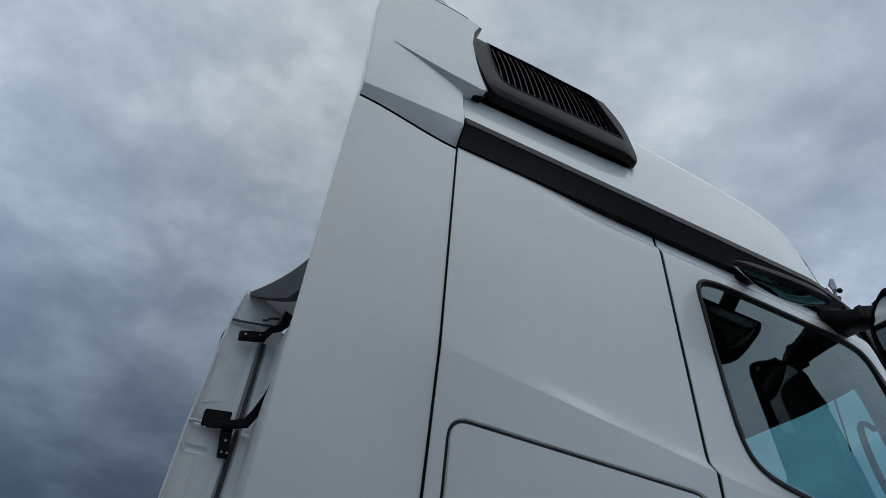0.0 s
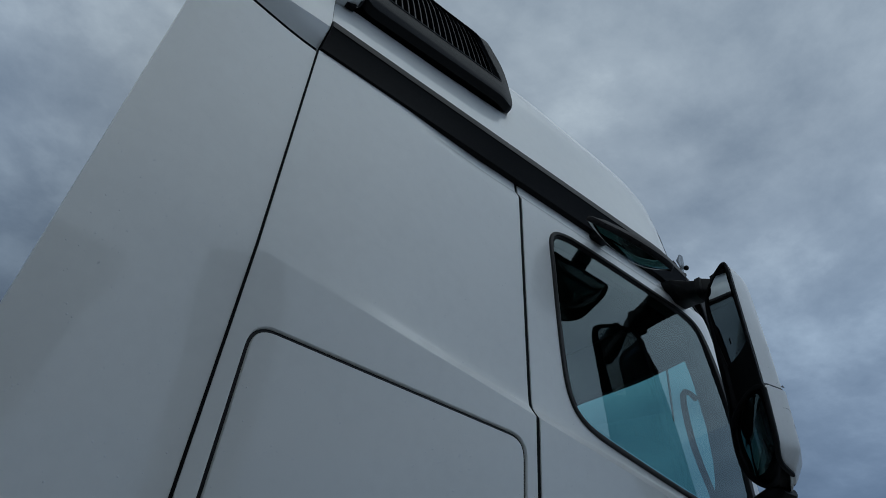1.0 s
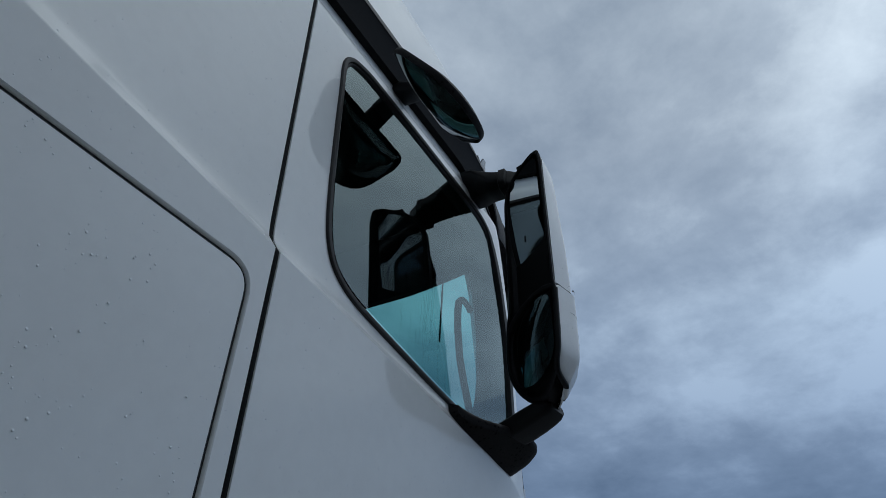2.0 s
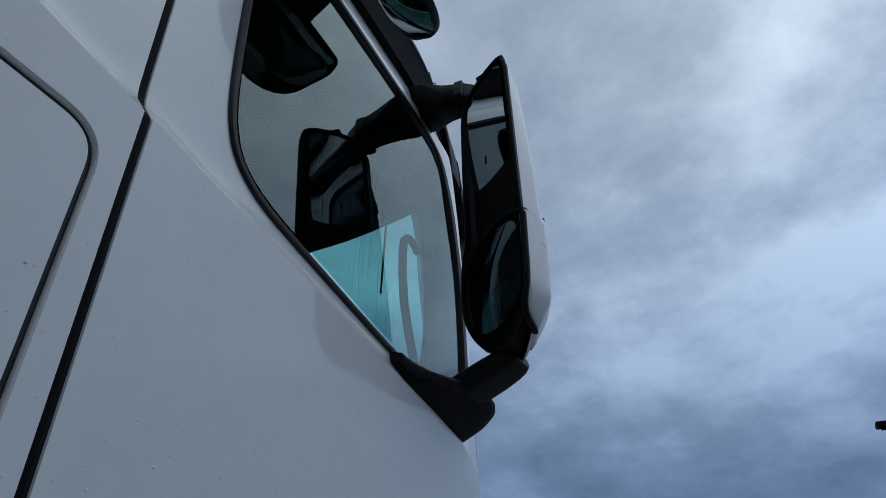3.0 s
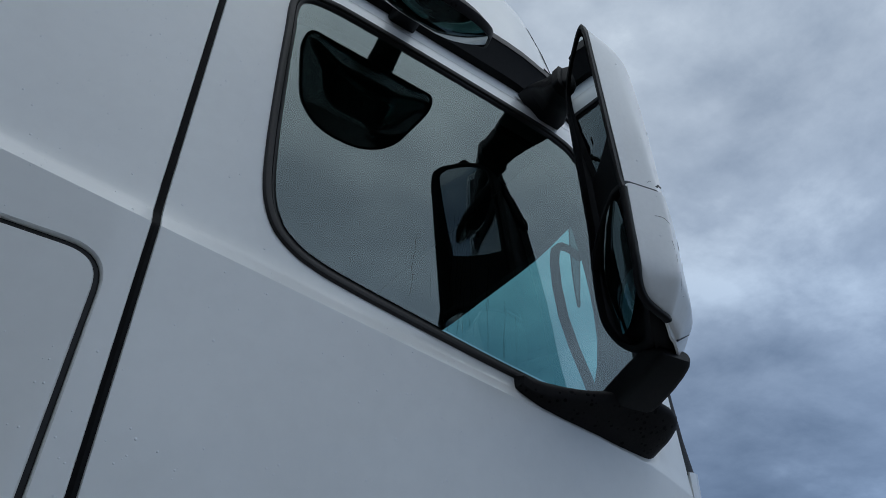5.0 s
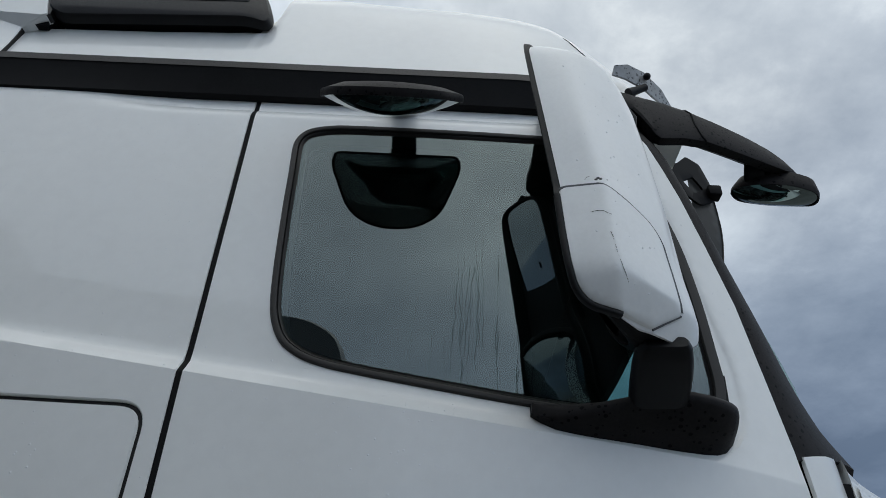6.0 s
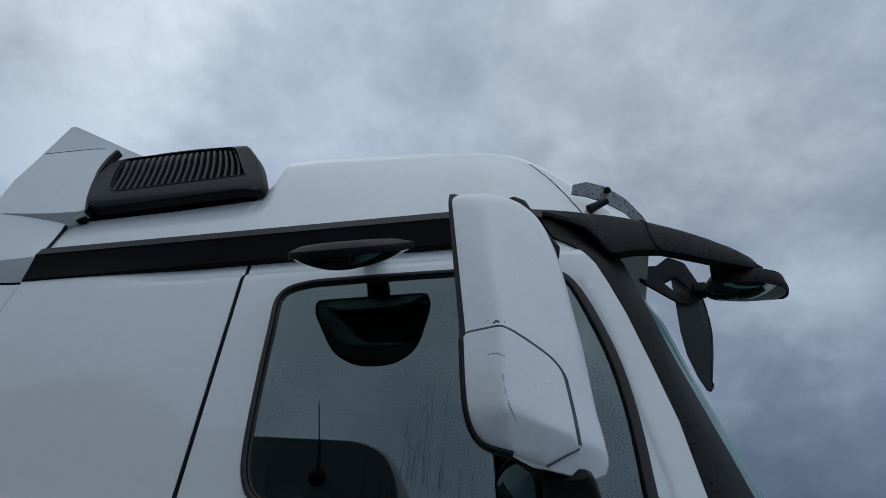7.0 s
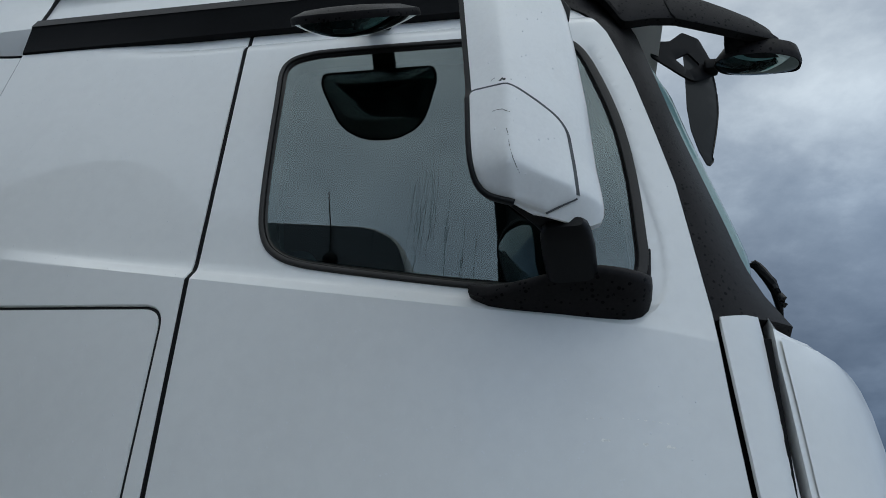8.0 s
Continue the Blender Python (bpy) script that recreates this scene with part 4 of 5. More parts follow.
def mirror_foot():
    xs = [(0.634, 2.160, 2.178, 0.002, 2.166), (0.65, 2.146, 2.180, 0.006, 2.158), (0.675, 2.128, 2.180, 0.016, 2.153), (0.71, 2.120, 2.181, 0.032, 2.153), (0.752, 2.115, 2.184, 0.050, 2.156), (0.80, 2.110, 2.193, 0.063, 2.164), (0.84, 2.107, 2.202, 0.072, 2.171),
          (0.892, 2.103, 2.205, 0.077, 2.172), (0.925, 2.102, 2.202, 0.074, 2.168), (0.950, 2.105, 2.199, 0.064, 2.166), (0.968, 2.114, 2.197, 0.050, 2.166), (0.981, 2.128, 2.194, 0.032, 2.168), (0.988, 2.148, 2.190, 0.014, 2.172)]
    rows = []
    for x, lo, hi, p, rz in xs:
        sec = rounded([(0.05, lo), (0.018, lo - 0.001), (-p * 0.55, lo + 0.42 * (rz - lo)), (-p * 0.97, rz - 0.010), (-p, rz + 0.001), (-p * 0.90, rz + 0.010), (-p * 0.2, hi - 0.004), (0.016, hi + 0.002), (0.05, hi + 0.002)], [0.003, 0.003, 0.03, 0.008, 0.004, 0.008, 0.01, 0.003, 0.003], 3)
        rows.append([(x, y, z) for y, z in sec])
    foot = part("mirror_foot", loft(rows), PLASTIC_WET, mirror_group, "sculpted black mirror foot at the window corner", 40)
    fin = rounded([(0.925, 2.175), (0.985, 2.15), (0.992, 2.262), (0.976, 2.224), (0.950, 2.203)], [0.01, 0.01, 0.004, 0.03, 0.03], 4)
    part("corner_fin", sheet(fin, lambda x, z: side(x, z) - 0.014, (), (), 0.02, 0.004, 0.03), PLASTIC_WET, foot)


mirror_foot()


# ---- small mirrors: a dished shell with a bulging glass ----
def dish_mirror(name, label, place, normal, wide, deep, bulge, shell_depth, along=(1, 0, 0), boxy=False):
    nrm = Vector(normal).normalized()
    u = Vector(along).normalized()
    v = nrm.cross(u).normalized()
    if v.z > 0:
        v = -v
    base = rounded([(-wide, deep * 0.62), (-wide * 0.96, deep), (wide * 0.96, deep), (wide, deep * 0.62), (wide * 0.72, -deep * 0.6), (wide * 0.3, -deep), (-wide * 0.3, -deep), (-wide * 0.72, -deep * 0.6)], [0.02, 0.03, 0.03, 0.02, 0.06, 0.05, 0.05, 0.06], 5)
    if boxy:
        base = rounded([(-wide, -deep * 0.1), (-wide * 0.86, deep * 0.7), (-wide * 0.1, deep), (wide * 0.86, deep * 0.85), (wide, deep * 0.3), (wide * 0.95, -deep * 0.35), (wide * 0.45, -deep * 0.95), (-wide * 0.25, -deep), (-wide * 0.8, -deep * 0.6)], [0.02, 0.03, 0.04, 0.02, 0.015, 0.02, 0.05, 0.05, 0.03], 5)
    base = dense(base, 0.02)
    c = Vector(place)

    def at(a, b, h):
        return c + u * a - v * b + nrm * h

    rows = []
    back = ((0.1, -shell_depth), (0.7, -shell_depth), (0.84, -shell_depth * 0.97), (0.88, -shell_depth * 0.9), (0.985, -0.016)) if boxy else ((0.1, -shell_depth), (0.45, -shell_depth * 0.97), (0.75, -shell_depth * 0.85), (0.93, -shell_depth * 0.55), (1.0, -0.012))
    for s, h in back + ((1.015, -0.008), (1.02, 0.0), (1.015, 0.006), (0.985, 0.006), (0.975, 0.0)):
        rows.append([at(a * s, b * s, h) for a, b in base])
    body = part(name, loft(rows, caps=True), PLASTIC_WET, truck, label, 40)
    rows = []
    for k in range(9):
        s = 0.98 * (1 - k / 8.6)
        rows.append([at(a * s, b * s, 0.002 + bulge * (1 - s * s)) for a, b in base])
    part("mirror_glass", loft(rows), MIRROR_DIM, body, "bulging mirror glass", 60)
    return body


kerb = dish_mirror("kerb_mirror", "black kerb mirror over the window with bulging glass", (0.318, -0.118, 2.835), (0, 0.73, -0.68), 0.166, 0.096, 0.042, 0.028)
part("mirror_neck", beam([(0.335, -0.10, 2.882), (0.335, -0.05, 2.930), (0.335, 0.0, 2.968), (0.335, 0.05, 2.985)], [0.07, 0.065, 0.06, 0.07], [0.015, 0.022, 0.03, 0.035], 0.01, across=(1, 0, 0)), PLASTIC, kerb)


# ---- sun visor, its blade and the front mirror ----
WING_PLAN = [(0.75, 0.026), (0.83, 0.040), (0.88, 0.046), (0.94, 0.053), (0.98, 0.060), (1.04, 0.073), (1.10, 0.087), (1.15, 0.10), (1.21, 0.117), (1.27, 0.136), (1.32, 0.152), (1.355, 0.166), (1.375, 0.185)]
WING_TOP = [(0.75, 3.114), (0.83, 3.118), (0.88, 3.116), (0.94, 3.112), (1.01, 3.106), (1.085, 3.095), (1.18, 3.073), (1.25, 3.052), (1.30, 3.031), (1.345, 3.000), (1.375, 2.966)]
WING_LOW = [(0.75, 3.092), (0.83, 3.074), (0.88, 3.053), (0.915, 3.032), (0.935, 3.010), (0.955, 2.978), (0.970, 2.946), (0.985, 2.935), (1.05, 2.955), (1.11, 2.962), (1.20, 2.951), (1.28, 2.942), (1.33, 2.938), (1.375, 2.946)]


def wing(flipped=False):
    rows = []
    for i in range(60):
        x = 0.75 + (1.375 - 0.75) * i / 59
        y, top, lo = lerp(WING_PLAN, x), lerp(WING_TOP, x), lerp(WING_LOW, x)
        h = top - lo
        d = 0.078 - 0.03 * smoothstep(1.25, 1.375, x)
        sec = [(y + 0.030, lo + 0.003), (y + 0.002, lo), (y - 0.001, lo + 0.012), (y + 0.003, lo + 0.45 * h), (y + 0.010, lo + 0.8 * h), (y + 0.020, top - 0.008), (y + 0.032, top), (y + d, top + 0.012), (y + d, lo + min(0.95 * d - 0.014, h)), (y + 0.036, lo + 0.014)]
        rows.append([(x, far(q), z) for q, z in sec] if flipped else [(x, q, z) for q, z in sec])
    return rows


def sun_visor():
    near = wing()
    v = part("sun_visor", loft(near), PLASTIC_WET, truck, "black sun visor wing jutting past the windscreen corner", 30)
    part("sun_visor", loft(wing(True)), PLASTIC, truck, "black sun visor wing jutting past the windscreen corner", 30)
    cut = []
    for k in range(1, 8):
        x = 1.118 - 0.0085 * k
        row = min(near, key=lambda r: abs(r[0][0] - x))
        cut.append(Vector(row[k]) + Vector((0, -0.0005, 0)))
    part("visor_joint", tube(cut, 0.0028, 6), GAP, v)
    return v


visor = sun_visor()


def hang(x, z):
    return 0.41 + 0.619 * (x - 1.22)


def blade():
    front = [(1.235, 3.21), (1.263, 3.137), (1.275, 3.06), (1.273, 2.96), (1.256, 2.867), (1.233, 2.775), (1.222, 2.735)]
    front = [p for p in smooth_closed(front + [(1.10, 2.6), (1.10, 3.3)])[:25]]
    shape = [(1.186, 3.21)] + front + [(1.212, 2.735), (1.194, 2.775), (1.178, 2.84), (1.174, 2.92), (1.180, 3.03)]
    part("visor_blade", sheet(shape, lambda x, z: hang(x, z) + 0.012, (), (), 0.03, 0.001, 0.004), SMOKED, visor, "smoked plastic blade below the sun visor", 35)
    part("blade_edge", tube([(x, hang(x, z) + 0.012, z) for x, z in front], 0.0022, 6), RUBBER, visor)
    tri = rounded([(1.075, 3.115), (1.14, 3.150), (1.185, 3.21), (1.238, 3.21), (1.278, 3.115), (1.276, 3.085), (1.206, 3.022), (1.175, 3.026), (1.078, 3.060)], [0.006, 0.01, 0.01, 0.01, 0.006, 0.01, 0.02, 0.02, 0.006], 4)
    holes = [rounded([(1.150, 3.085), (1.196, 3.132), (1.232, 3.100), (1.190, 3.058)], 0.008, 3)]
    b = part("blade_bracket", sheet(tri, hang, holes, (), 0.03, 0.001, 0.006), GAP, visor, "black triangular bracket with a cut-out")
    part("bracket_clamp", block((1.243, 0.405, 3.075), (1.283, 0.445, 3.112), 0.005), GAP, b)
    part("bracket_strut", tube([(1.10, 0.355, 3.10), (1.05, 0.345, 3.12), (1.0, 0.34, 3.13)], 0.010, 8), STEEL, b)


blade()
fm = dish_mirror("front_mirror", "black front mirror hanging from the sun visor", (1.322, 0.224, 2.916), (-0.277, 0.205, -0.938), 0.108, 0.052, 0.026, 0.044, along=(0.86, -0.38, -0.34), boxy=True)
part("mirror_neck", beam([(1.274, 0.19, 2.992), (1.274, 0.20, 2.972), (1.280, 0.215, 2.955), (1.290, 0.225, 2.945)], [0.045, 0.05, 0.06, 0.08], [0.05, 0.05, 0.045, 0.03], 0.012, across=(0.85, -0.5, 0)), PLASTIC, fm)


def roof_lip():
    rows = []
    path = [(0.905, 0.085, 3.242), (0.945, 0.098, 3.258), (1.0, 0.128, 3.262), (1.06, 0.175, 3.252), (1.11, 0.235, 3.236), (1.14, 0.285, 3.222)]
    for i, (x, y, z) in enumerate(path):
        w = (0.016, 0.029, 0.032, 0.027, 0.018, 0.004)[i]
        rows.append([(x, y, z + w * 0.5), (x - 0.003, y + 0.003, z + w * 0.5), (x - 0.010, y + 0.016, z - w * 1.2), (x - 0.006, y + 0.012, z - w * 1.2)])
    lip = part("roof_lip", loft(rows), WET_LIP, truck, "dark rain-spotted deflector lip on black studs")
    for a, b in (((0.998, 0.136, 3.222), (0.944, 0.128, 3.182)),):
        part("stud", tube([a, Vector(a).lerp(Vector(b), 0.5), b], [0.011, 0.012, 0.015], 10), PLASTIC, lip)
    bm = bmesh.new()
    bmesh.ops.create_uvsphere(bm, u_segments=12, v_segments=8, radius=0.011, matrix=Matrix.Translation((1.004, 0.124, 3.256)))
    part("stud_cap", bm, PLASTIC, lip)


roof_lip()


# ---- windscreen, front corner, wiper ----
def screen_x(y, z):
    bow = 1 - ((y - 1.25) / 1.07) ** 2
    return lerp(PILLAR_OUT, z) - 0.01 + 0.17 * max(0, bow) ** 0.9


ws = part("windscreen", loft([[(screen_x(y, z), y, z) for y in np.linspace(0.185, 2.315, 26)] for z in np.linspace(2.17, 3.06, 12)], closed=False), SCREEN_GLASS, truck, "green-tinted windscreen", 60)
ws.visible_shadow = False


def screen_rim():
    rows = []
    for z in np.linspace(2.235, 2.93, 28):
        x, w = lerp(PILLAR_OUT, z), smoothstep(2.95, 2.80, z) * smoothstep(2.22, 2.34, z)
        rows.append([(x - 0.012, 0.178, z), (x + 0.014 * w, 0.186, z), (x + 0.030 * w, 0.208, z), (x + 0.036 * w, 0.235, z), (x + 0.033 * w - 0.006, 0.236, z), (x - 0.02, 0.20, z)])
    # Strip carries the sky reflection along the glass border in its colour.
    part("screen_edge", loft(rows), EDGE_SHEEN, ws, "green windscreen edge, paled to stand for sky reflected at a slant", 50)


screen_rim()


def front():
    part("corner_strip", sheet([(1.199, 1.28), (1.285, 1.28), (1.217, 1.82), (1.206, 2.0), (1.193, 2.143), (1.114, 2.126), (1.129, 1.96), (1.143, 1.8)], lambda x, z: 0.045 + 0.30 * max(0, x - 1.1) + 9 * max(0, x - 1.145 - 0.06 * (2.13 - z)) ** 2, (), (), 0.03, 0.003, 0.006), PAINT, truck, "white strip between door and front corner", 30)
    rows = []
    plan = [(1.219, 0.185), (1.2205, 0.120), (1.225, 0.114), (1.28, 0.142), (1.335, 0.186), (1.398, 0.258), (1.450, 0.33), (1.486, 0.43), (1.510, 0.58), (1.530, 0.85), (1.540, 1.25)]
    for z, shrink, shift in ((1.2, 1.0, 0.064), (1.5, 1.0, 0.046), (1.82, 1.0, 0.014), (1.95, 0.99, 0.007), (2.02, 0.975, 0.003), (2.07, 0.945, 0.0), (2.105, 0.89, 0.0), (2.128, 0.80, 0.0), (2.142, 0.62, 0.0), (2.15, 0.4, 0.0)):
        near = [(1.212 + (x - 1.212) * shrink + shift, y + (1 - shrink) * 0.12 * (x > 1.24), z + (0.02 if shrink < 0.9 else 0.0) * (x - 1.21)) for x, y in plan]
        rows.append(near + [(x, far(y), q) for x, y, q in near[-2::-1]])
    part("front_panel", loft(rows, closed=False), PAINT, truck, "rounded white front corner below the windscreen", 50)
    part("strip_backing", block((1.03, 0.098, 1.25), (1.212, 0.112, 2.10), 0), GAP, truck)
    rows = []
    for z, shrink, shift in ((1.2, 1.0, 0.064), (1.5, 1.0, 0.046), (1.82, 1.0, 0.014), (1.95, 0.99, 0.007), (2.02, 0.975, 0.003), (2.07, 0.945, 0.0), (2.095, 0.905, 0.0), (2.110, 0.875, 0.0)):
        rows.append([(1.212 + (x - 1.212) * shrink + shift + 0.002, y + (1 - shrink) * 0.12 * (x > 1.24) - 0.0035, z + (0.02 if shrink < 0.93 else 0.0) * (x - 1.21)) for x, y in [(1.236, 0.120)] + plan[3:]])
    part("front_flap", loft(rows, closed=False), PAINT, truck, "white raised flap of the front corner", 50)
    part("front_backing", block((1.06, 0.16, 1.25), (1.212, 2.34, 2.150), 0), GAP, truck)
    part("cowl", loft([[(x0, y, z) for y in np.linspace(0.5, 2.0, 12)] for x0, z in ((1.20, 2.10), (1.30, 2.12), (1.38, 2.10))], closed=False), PLASTIC, truck)
    w = part("wiper", tube([(1.272, 0.40, 2.414), (1.288, 0.398, 2.404), (1.303, 0.396, 2.384), (1.317, 0.394, 2.358), (1.326, 0.40, 2.334), (1.334, 0.42, 2.306), (1.345, 0.48, 2.262)], [0.004, 0.008, 0.012, 0.014, 0.012, 0.009, 0.008], 8), STEEL, truck, "black folded wiper arm at the windscreen's foot")
    part("wiper_blade", tube([(1.280, 0.394, 2.412), (1.287, 0.392, 2.414), (1.295, 0.392, 2.407), (1.304, 0.391, 2.391), (1.315, 0.390, 2.368), (1.324, 0.392, 2.340)], [0.005, 0.006, 0.006, 0.008, 0.008, 0.007], 8), RUBBER, w)
    part("wiper_joint", tube([(1.326, 0.394, 2.327), (1.331, 0.394, 2.325), (1.337, 0.394, 2.314), (1.338, 0.394, 2.300), (1.336, 0.394, 2.292)], [0.003, 0.009, 0.010, 0.008, 0.003], 10), RUBBER, w)


front()


# ---- cab interior seen through the glass ----
def interior():
    part("headlining", loft([[(-0.75, 0.1, 3.02), (-0.75, 2.4, 3.02)], [(0.90, 0.13, 3.02), (0.90, 2.37, 3.02)]], closed=False), LINING, truck, "dark headlining with its front header")
    rows = []
    for y in np.linspace(0.2, 2.3, 30):
        e = min(y, 2.5 - y)
        z = lerp([(0.2, 2.862), (0.33, 2.876), (0.48, 2.888), (0.68, 2.911), (0.85, 2.924), (1.25, 2.935)], e)
        x = screen_x(y, z) - 0.022
        rows.append([(x, y, z), (x - 0.03, y, z - 0.004), (x - 0.10, y, z + 0.05), (0.90, y, 3.015), (0.90, y, 3.03), (screen_x(y, 3.05) - 0.02, y, 3.05)])
    part("windscreen_header", loft(rows), LINING, truck, "dark lining above the windscreen", 40)
    part("cab_floor", block((-0.77, 0.09, 1.45), (1.25, 2.41, 1.5), 0), LINING, truck)
    part("inner_wall", block((-0.77, 0.09, 1.5), (-0.74, 2.41, 3.02), 0), LINING, truck)
    part("bunk", block((-0.73, 0.12, 1.5), (-0.1, 2.38, 2.08), 0.03), SEAT_CLOTH, truck)
    part("sleeper_lining", block((-0.76, 0.085, 1.5), (0.03, 0.1, 3.02), 0), LINING, truck)
    part("dashboard", loft([[(1.20, y, 2.09), (1.12, y, 2.11), (1.0, y, 2.09), (0.90, y, 2.0), (0.86, y, 1.85), (0.95, y, 1.6), (1.20, y, 1.6)] for y in (0.22, 0.5, 1.25, 1.8, 2.28)]), LINING, truck, "dark dashboard")
    for yy in (0.62, 1.88):
        s = part("cab_seat", beam([(0.12, yy, 1.85), (0.45, yy, 1.88), (0.66, yy, 1.86)], 0.5, 0.16, 0.05), SEAT_CLOTH, truck, "grey cloth seat")
        part("backrest", beam([(0.16, yy, 1.9), (0.07, yy, 2.25), (0.02, yy, 2.5)], [0.5, 0.48, 0.36], [0.14, 0.12, 0.09], 0.05, across=(0, 1, 0)), SEAT_CLOTH, s)
        part("seat_base", block((0.2, yy - 0.18, 1.5), (0.55, yy + 0.18, 1.78), 0.03), LINING, s)
    rows = []
    for z in np.linspace(2.15, 3.0, 14):
        a, b = lerp(PILLAR_IN, z), lerp(PILLAR_OUT, z)
        left = lerp([(2.05, 0.90), (2.23, 0.925), (2.32, 0.955), (2.40, 0.968), (2.589, 0.958), (2.618, 0.948), (2.70, 0.925), (2.80, 0.895), (3.0, 0.83)], z)
        rows.append([(a - 0.03, 0.09, z), (left, 0.130, z), (left + 0.03, 0.137, z), (b - 0.03, 0.178, z), (b - 0.03, 0.16, z)])
    pil = part("pillar_lining", loft(rows), LINING, truck, "dark inner pillar lining", 40)
    part("grab_handle", beam([(0.955, 0.15, 2.650), (0.905, 0.142, 2.651), (0.880, 0.14, 2.645), (0.862, 0.14, 2.625), (0.855, 0.138, 2.585), (0.857, 0.136, 2.52), (0.870, 0.134, 2.44), (0.892, 0.13, 2.37), (0.92, 0.128, 2.31), (0.95, 0.13, 2.25)], 0.018, 0.02, 0.006, across=(1, 0.2, 0)), LINING, pil, "grab handle on the pillar")
    part("pillar_lining", loft([[(x, far(y), z) for x, y, z in r] for r in rows]), LINING, truck, smooth=40)


interior()


def far_flank():
    o = [(-0.775, 1.28), (1.13, 1.28), (1.10, 2.13), (0.99, 2.72), (0.9, 2.99), (-0.775, 2.99)]
    part("opposite_flank", sheet(o, lambda x, z: far(side(x, z)), [offset(WINDOW, 0.01)], (), 0.09, 0.003, 0.03, True), PAINT, truck, "white opposite flank with door and window", 30)
    g = part("opposite_window", sheet(offset(WINDOW, 0.005), lambda x, z: far(0.03), (), (), 0.2, 0, 0), SIDE_GLASS, truck)
    g.visible_shadow = False
    part("opposite_rail", beam([(-0.78, 2.455, 3.045), (0.86, 2.45, 3.045)], 0.06, 0.125, 0.02), PLASTIC, truck)
    part("opposite_fairing_top", sheet(high, lambda x, z: far(0.02), (), (), 0.08, 0.004, 0.03, True), PAINT, truck)


far_flank()


# ---- undercarriage, so that the cab stands on the ground ----
def wheel(x, y, r, w):
    bm = loft([[(x + rr * math.cos(a), y + d, r + rr * math.sin(a)) for a in np.linspace(0, 2 * math.pi, 33)[:-1]] for d, rr in ((0, r * 0.6), (0, r * 0.9), (w * 0.1, r), (w * 0.9, r), (w, r * 0.9), (w, r * 0.6))], caps=False)
    ob = part("wheel", bm, TYRE, truck)
    part("rim", loft([[(x + rr * math.cos(a), y + d, r + rr * math.sin(a)) for a in np.linspace(0, 2 * math.pi, 33)[:-1]] for d, rr in ((0.01, r * 0.61), (0.06, r * 0.5), (0.08, r * 0.3), (0.0, r * 0.22), (0.0, r * 0.02))]), RIM, ob)


def undercarriage():
    for x in (-0.05, -3.6):
        wheel(x, 0.06, 0.5, 0.32)
        wheel(x, 2.12, 0.5, 0.32)
    for y in (0.85, 1.58):
        part("chassis_beam", block((-4.5, y, 0.75), (1.3, y + 0.08, 1.0), 0.01), STEEL, truck)
    for x in (-0.05, -3.6):
        part("axle", tube([(x, 0.2, 0.5), (x, 2.3, 0.5)], 0.07, 10), STEEL, truck)
    part("lower_cab", block((-0.78, 0.10, 0.98), (1.22, 2.40, 1.30), 0.03), PLASTIC, truck)
    part("bumper", block((0.62, 0.06, 0.35), (1.46, 2.44, 1.22), 0.06), PAINT, truck)
    part("side_skirt", block((-2.8, 0.04, 0.4), (-0.75, 0.10, 1.27), 0.02), PAINT, truck)
    part("side_skirt", block((-2.8, 2.40, 0.4), (-0.75, 2.46, 1.27), 0.02), PAINT, truck)


undercarriage()


# ---- rain beads and scuffs ----
def beads():
    rng = random.Random(7)
    bm = bmesh.new()

    def bead(x, y, z, r, nrm):
        q = Vector((0, 0, 1)).rotation_difference(nrm).to_matrix()
        rows = []
        for h, s in ((-0.04, 1.0), (0.15, 0.85), (0.25, 0.55), (0.285, 0.22)):
            rows.append([bm.verts.new(Vector((x, y, z)) + q @ Vector((s * r * math.cos(a), s * r * math.sin(a), h * r))) for a in (0, 1.047, 2.094, 3.1416, 4.189, 5.236)])
        for a, b in zip(rows, rows[1:]):
            for i in range(6):
                bm.faces.new((a[i], a[(i + 1) % 6], b[(i + 1) % 6], b[i]))
        bm.faces.new(rows[-1])

    n = 0
    while n < 2600:
        x, z = rng.uniform(-1.09, 1.08), rng.uniform(1.5, 2.97)
        if noise.noise(Vector((x * 2.3, z * 2.3, 1.7))) < rng.uniform(-1.1, 0.35):
            continue
        if inside((x, z), offset(WINDOW, -0.02)) or (x > 0.6 and 2.05 < z < 2.3) or x > lerp(FRONT_EDGE, z) - 0.02:
            continue
        if abs(x + 0.782) < 0.014 or abs(x - seam(z)) < 0.013 or (inside((x, z), offset(LOCKER, -0.006)) and not inside((x, z), offset(LOCKER, 0.018))):
            continue
        y = fairing_low(x, z) if x < -0.79 else side(x, z)
        bead(x, y, z, rng.choice((0.0007, 0.0009, 0.0010, 0.0012, 0.0014, 0.0016, 0.0020)), Vector((0, -1, 0.0)))
        n += 1
    for _ in range(45):
        x, z = rng.uniform(0.68, 0.83), rng.uniform(2.25, 2.8)
        if not lerp(SHELL_REAR, z) + 0.015 < x < lerp(SHELL_FRONT, z) - 0.015:
            continue
        bead(x, shell_y(x, z) - (0.007 if inside((x, z), COVER) else 0.0), z, rng.choice((0.001, 0.0015, 0.0025)), Vector((0, -1, -0.1)))
    ob = part("rain_beads", bm, WATER, None, "small clear beads of rain on white paint", 60)
    tagged(ob, category="rain", kind="stuff")


beads()


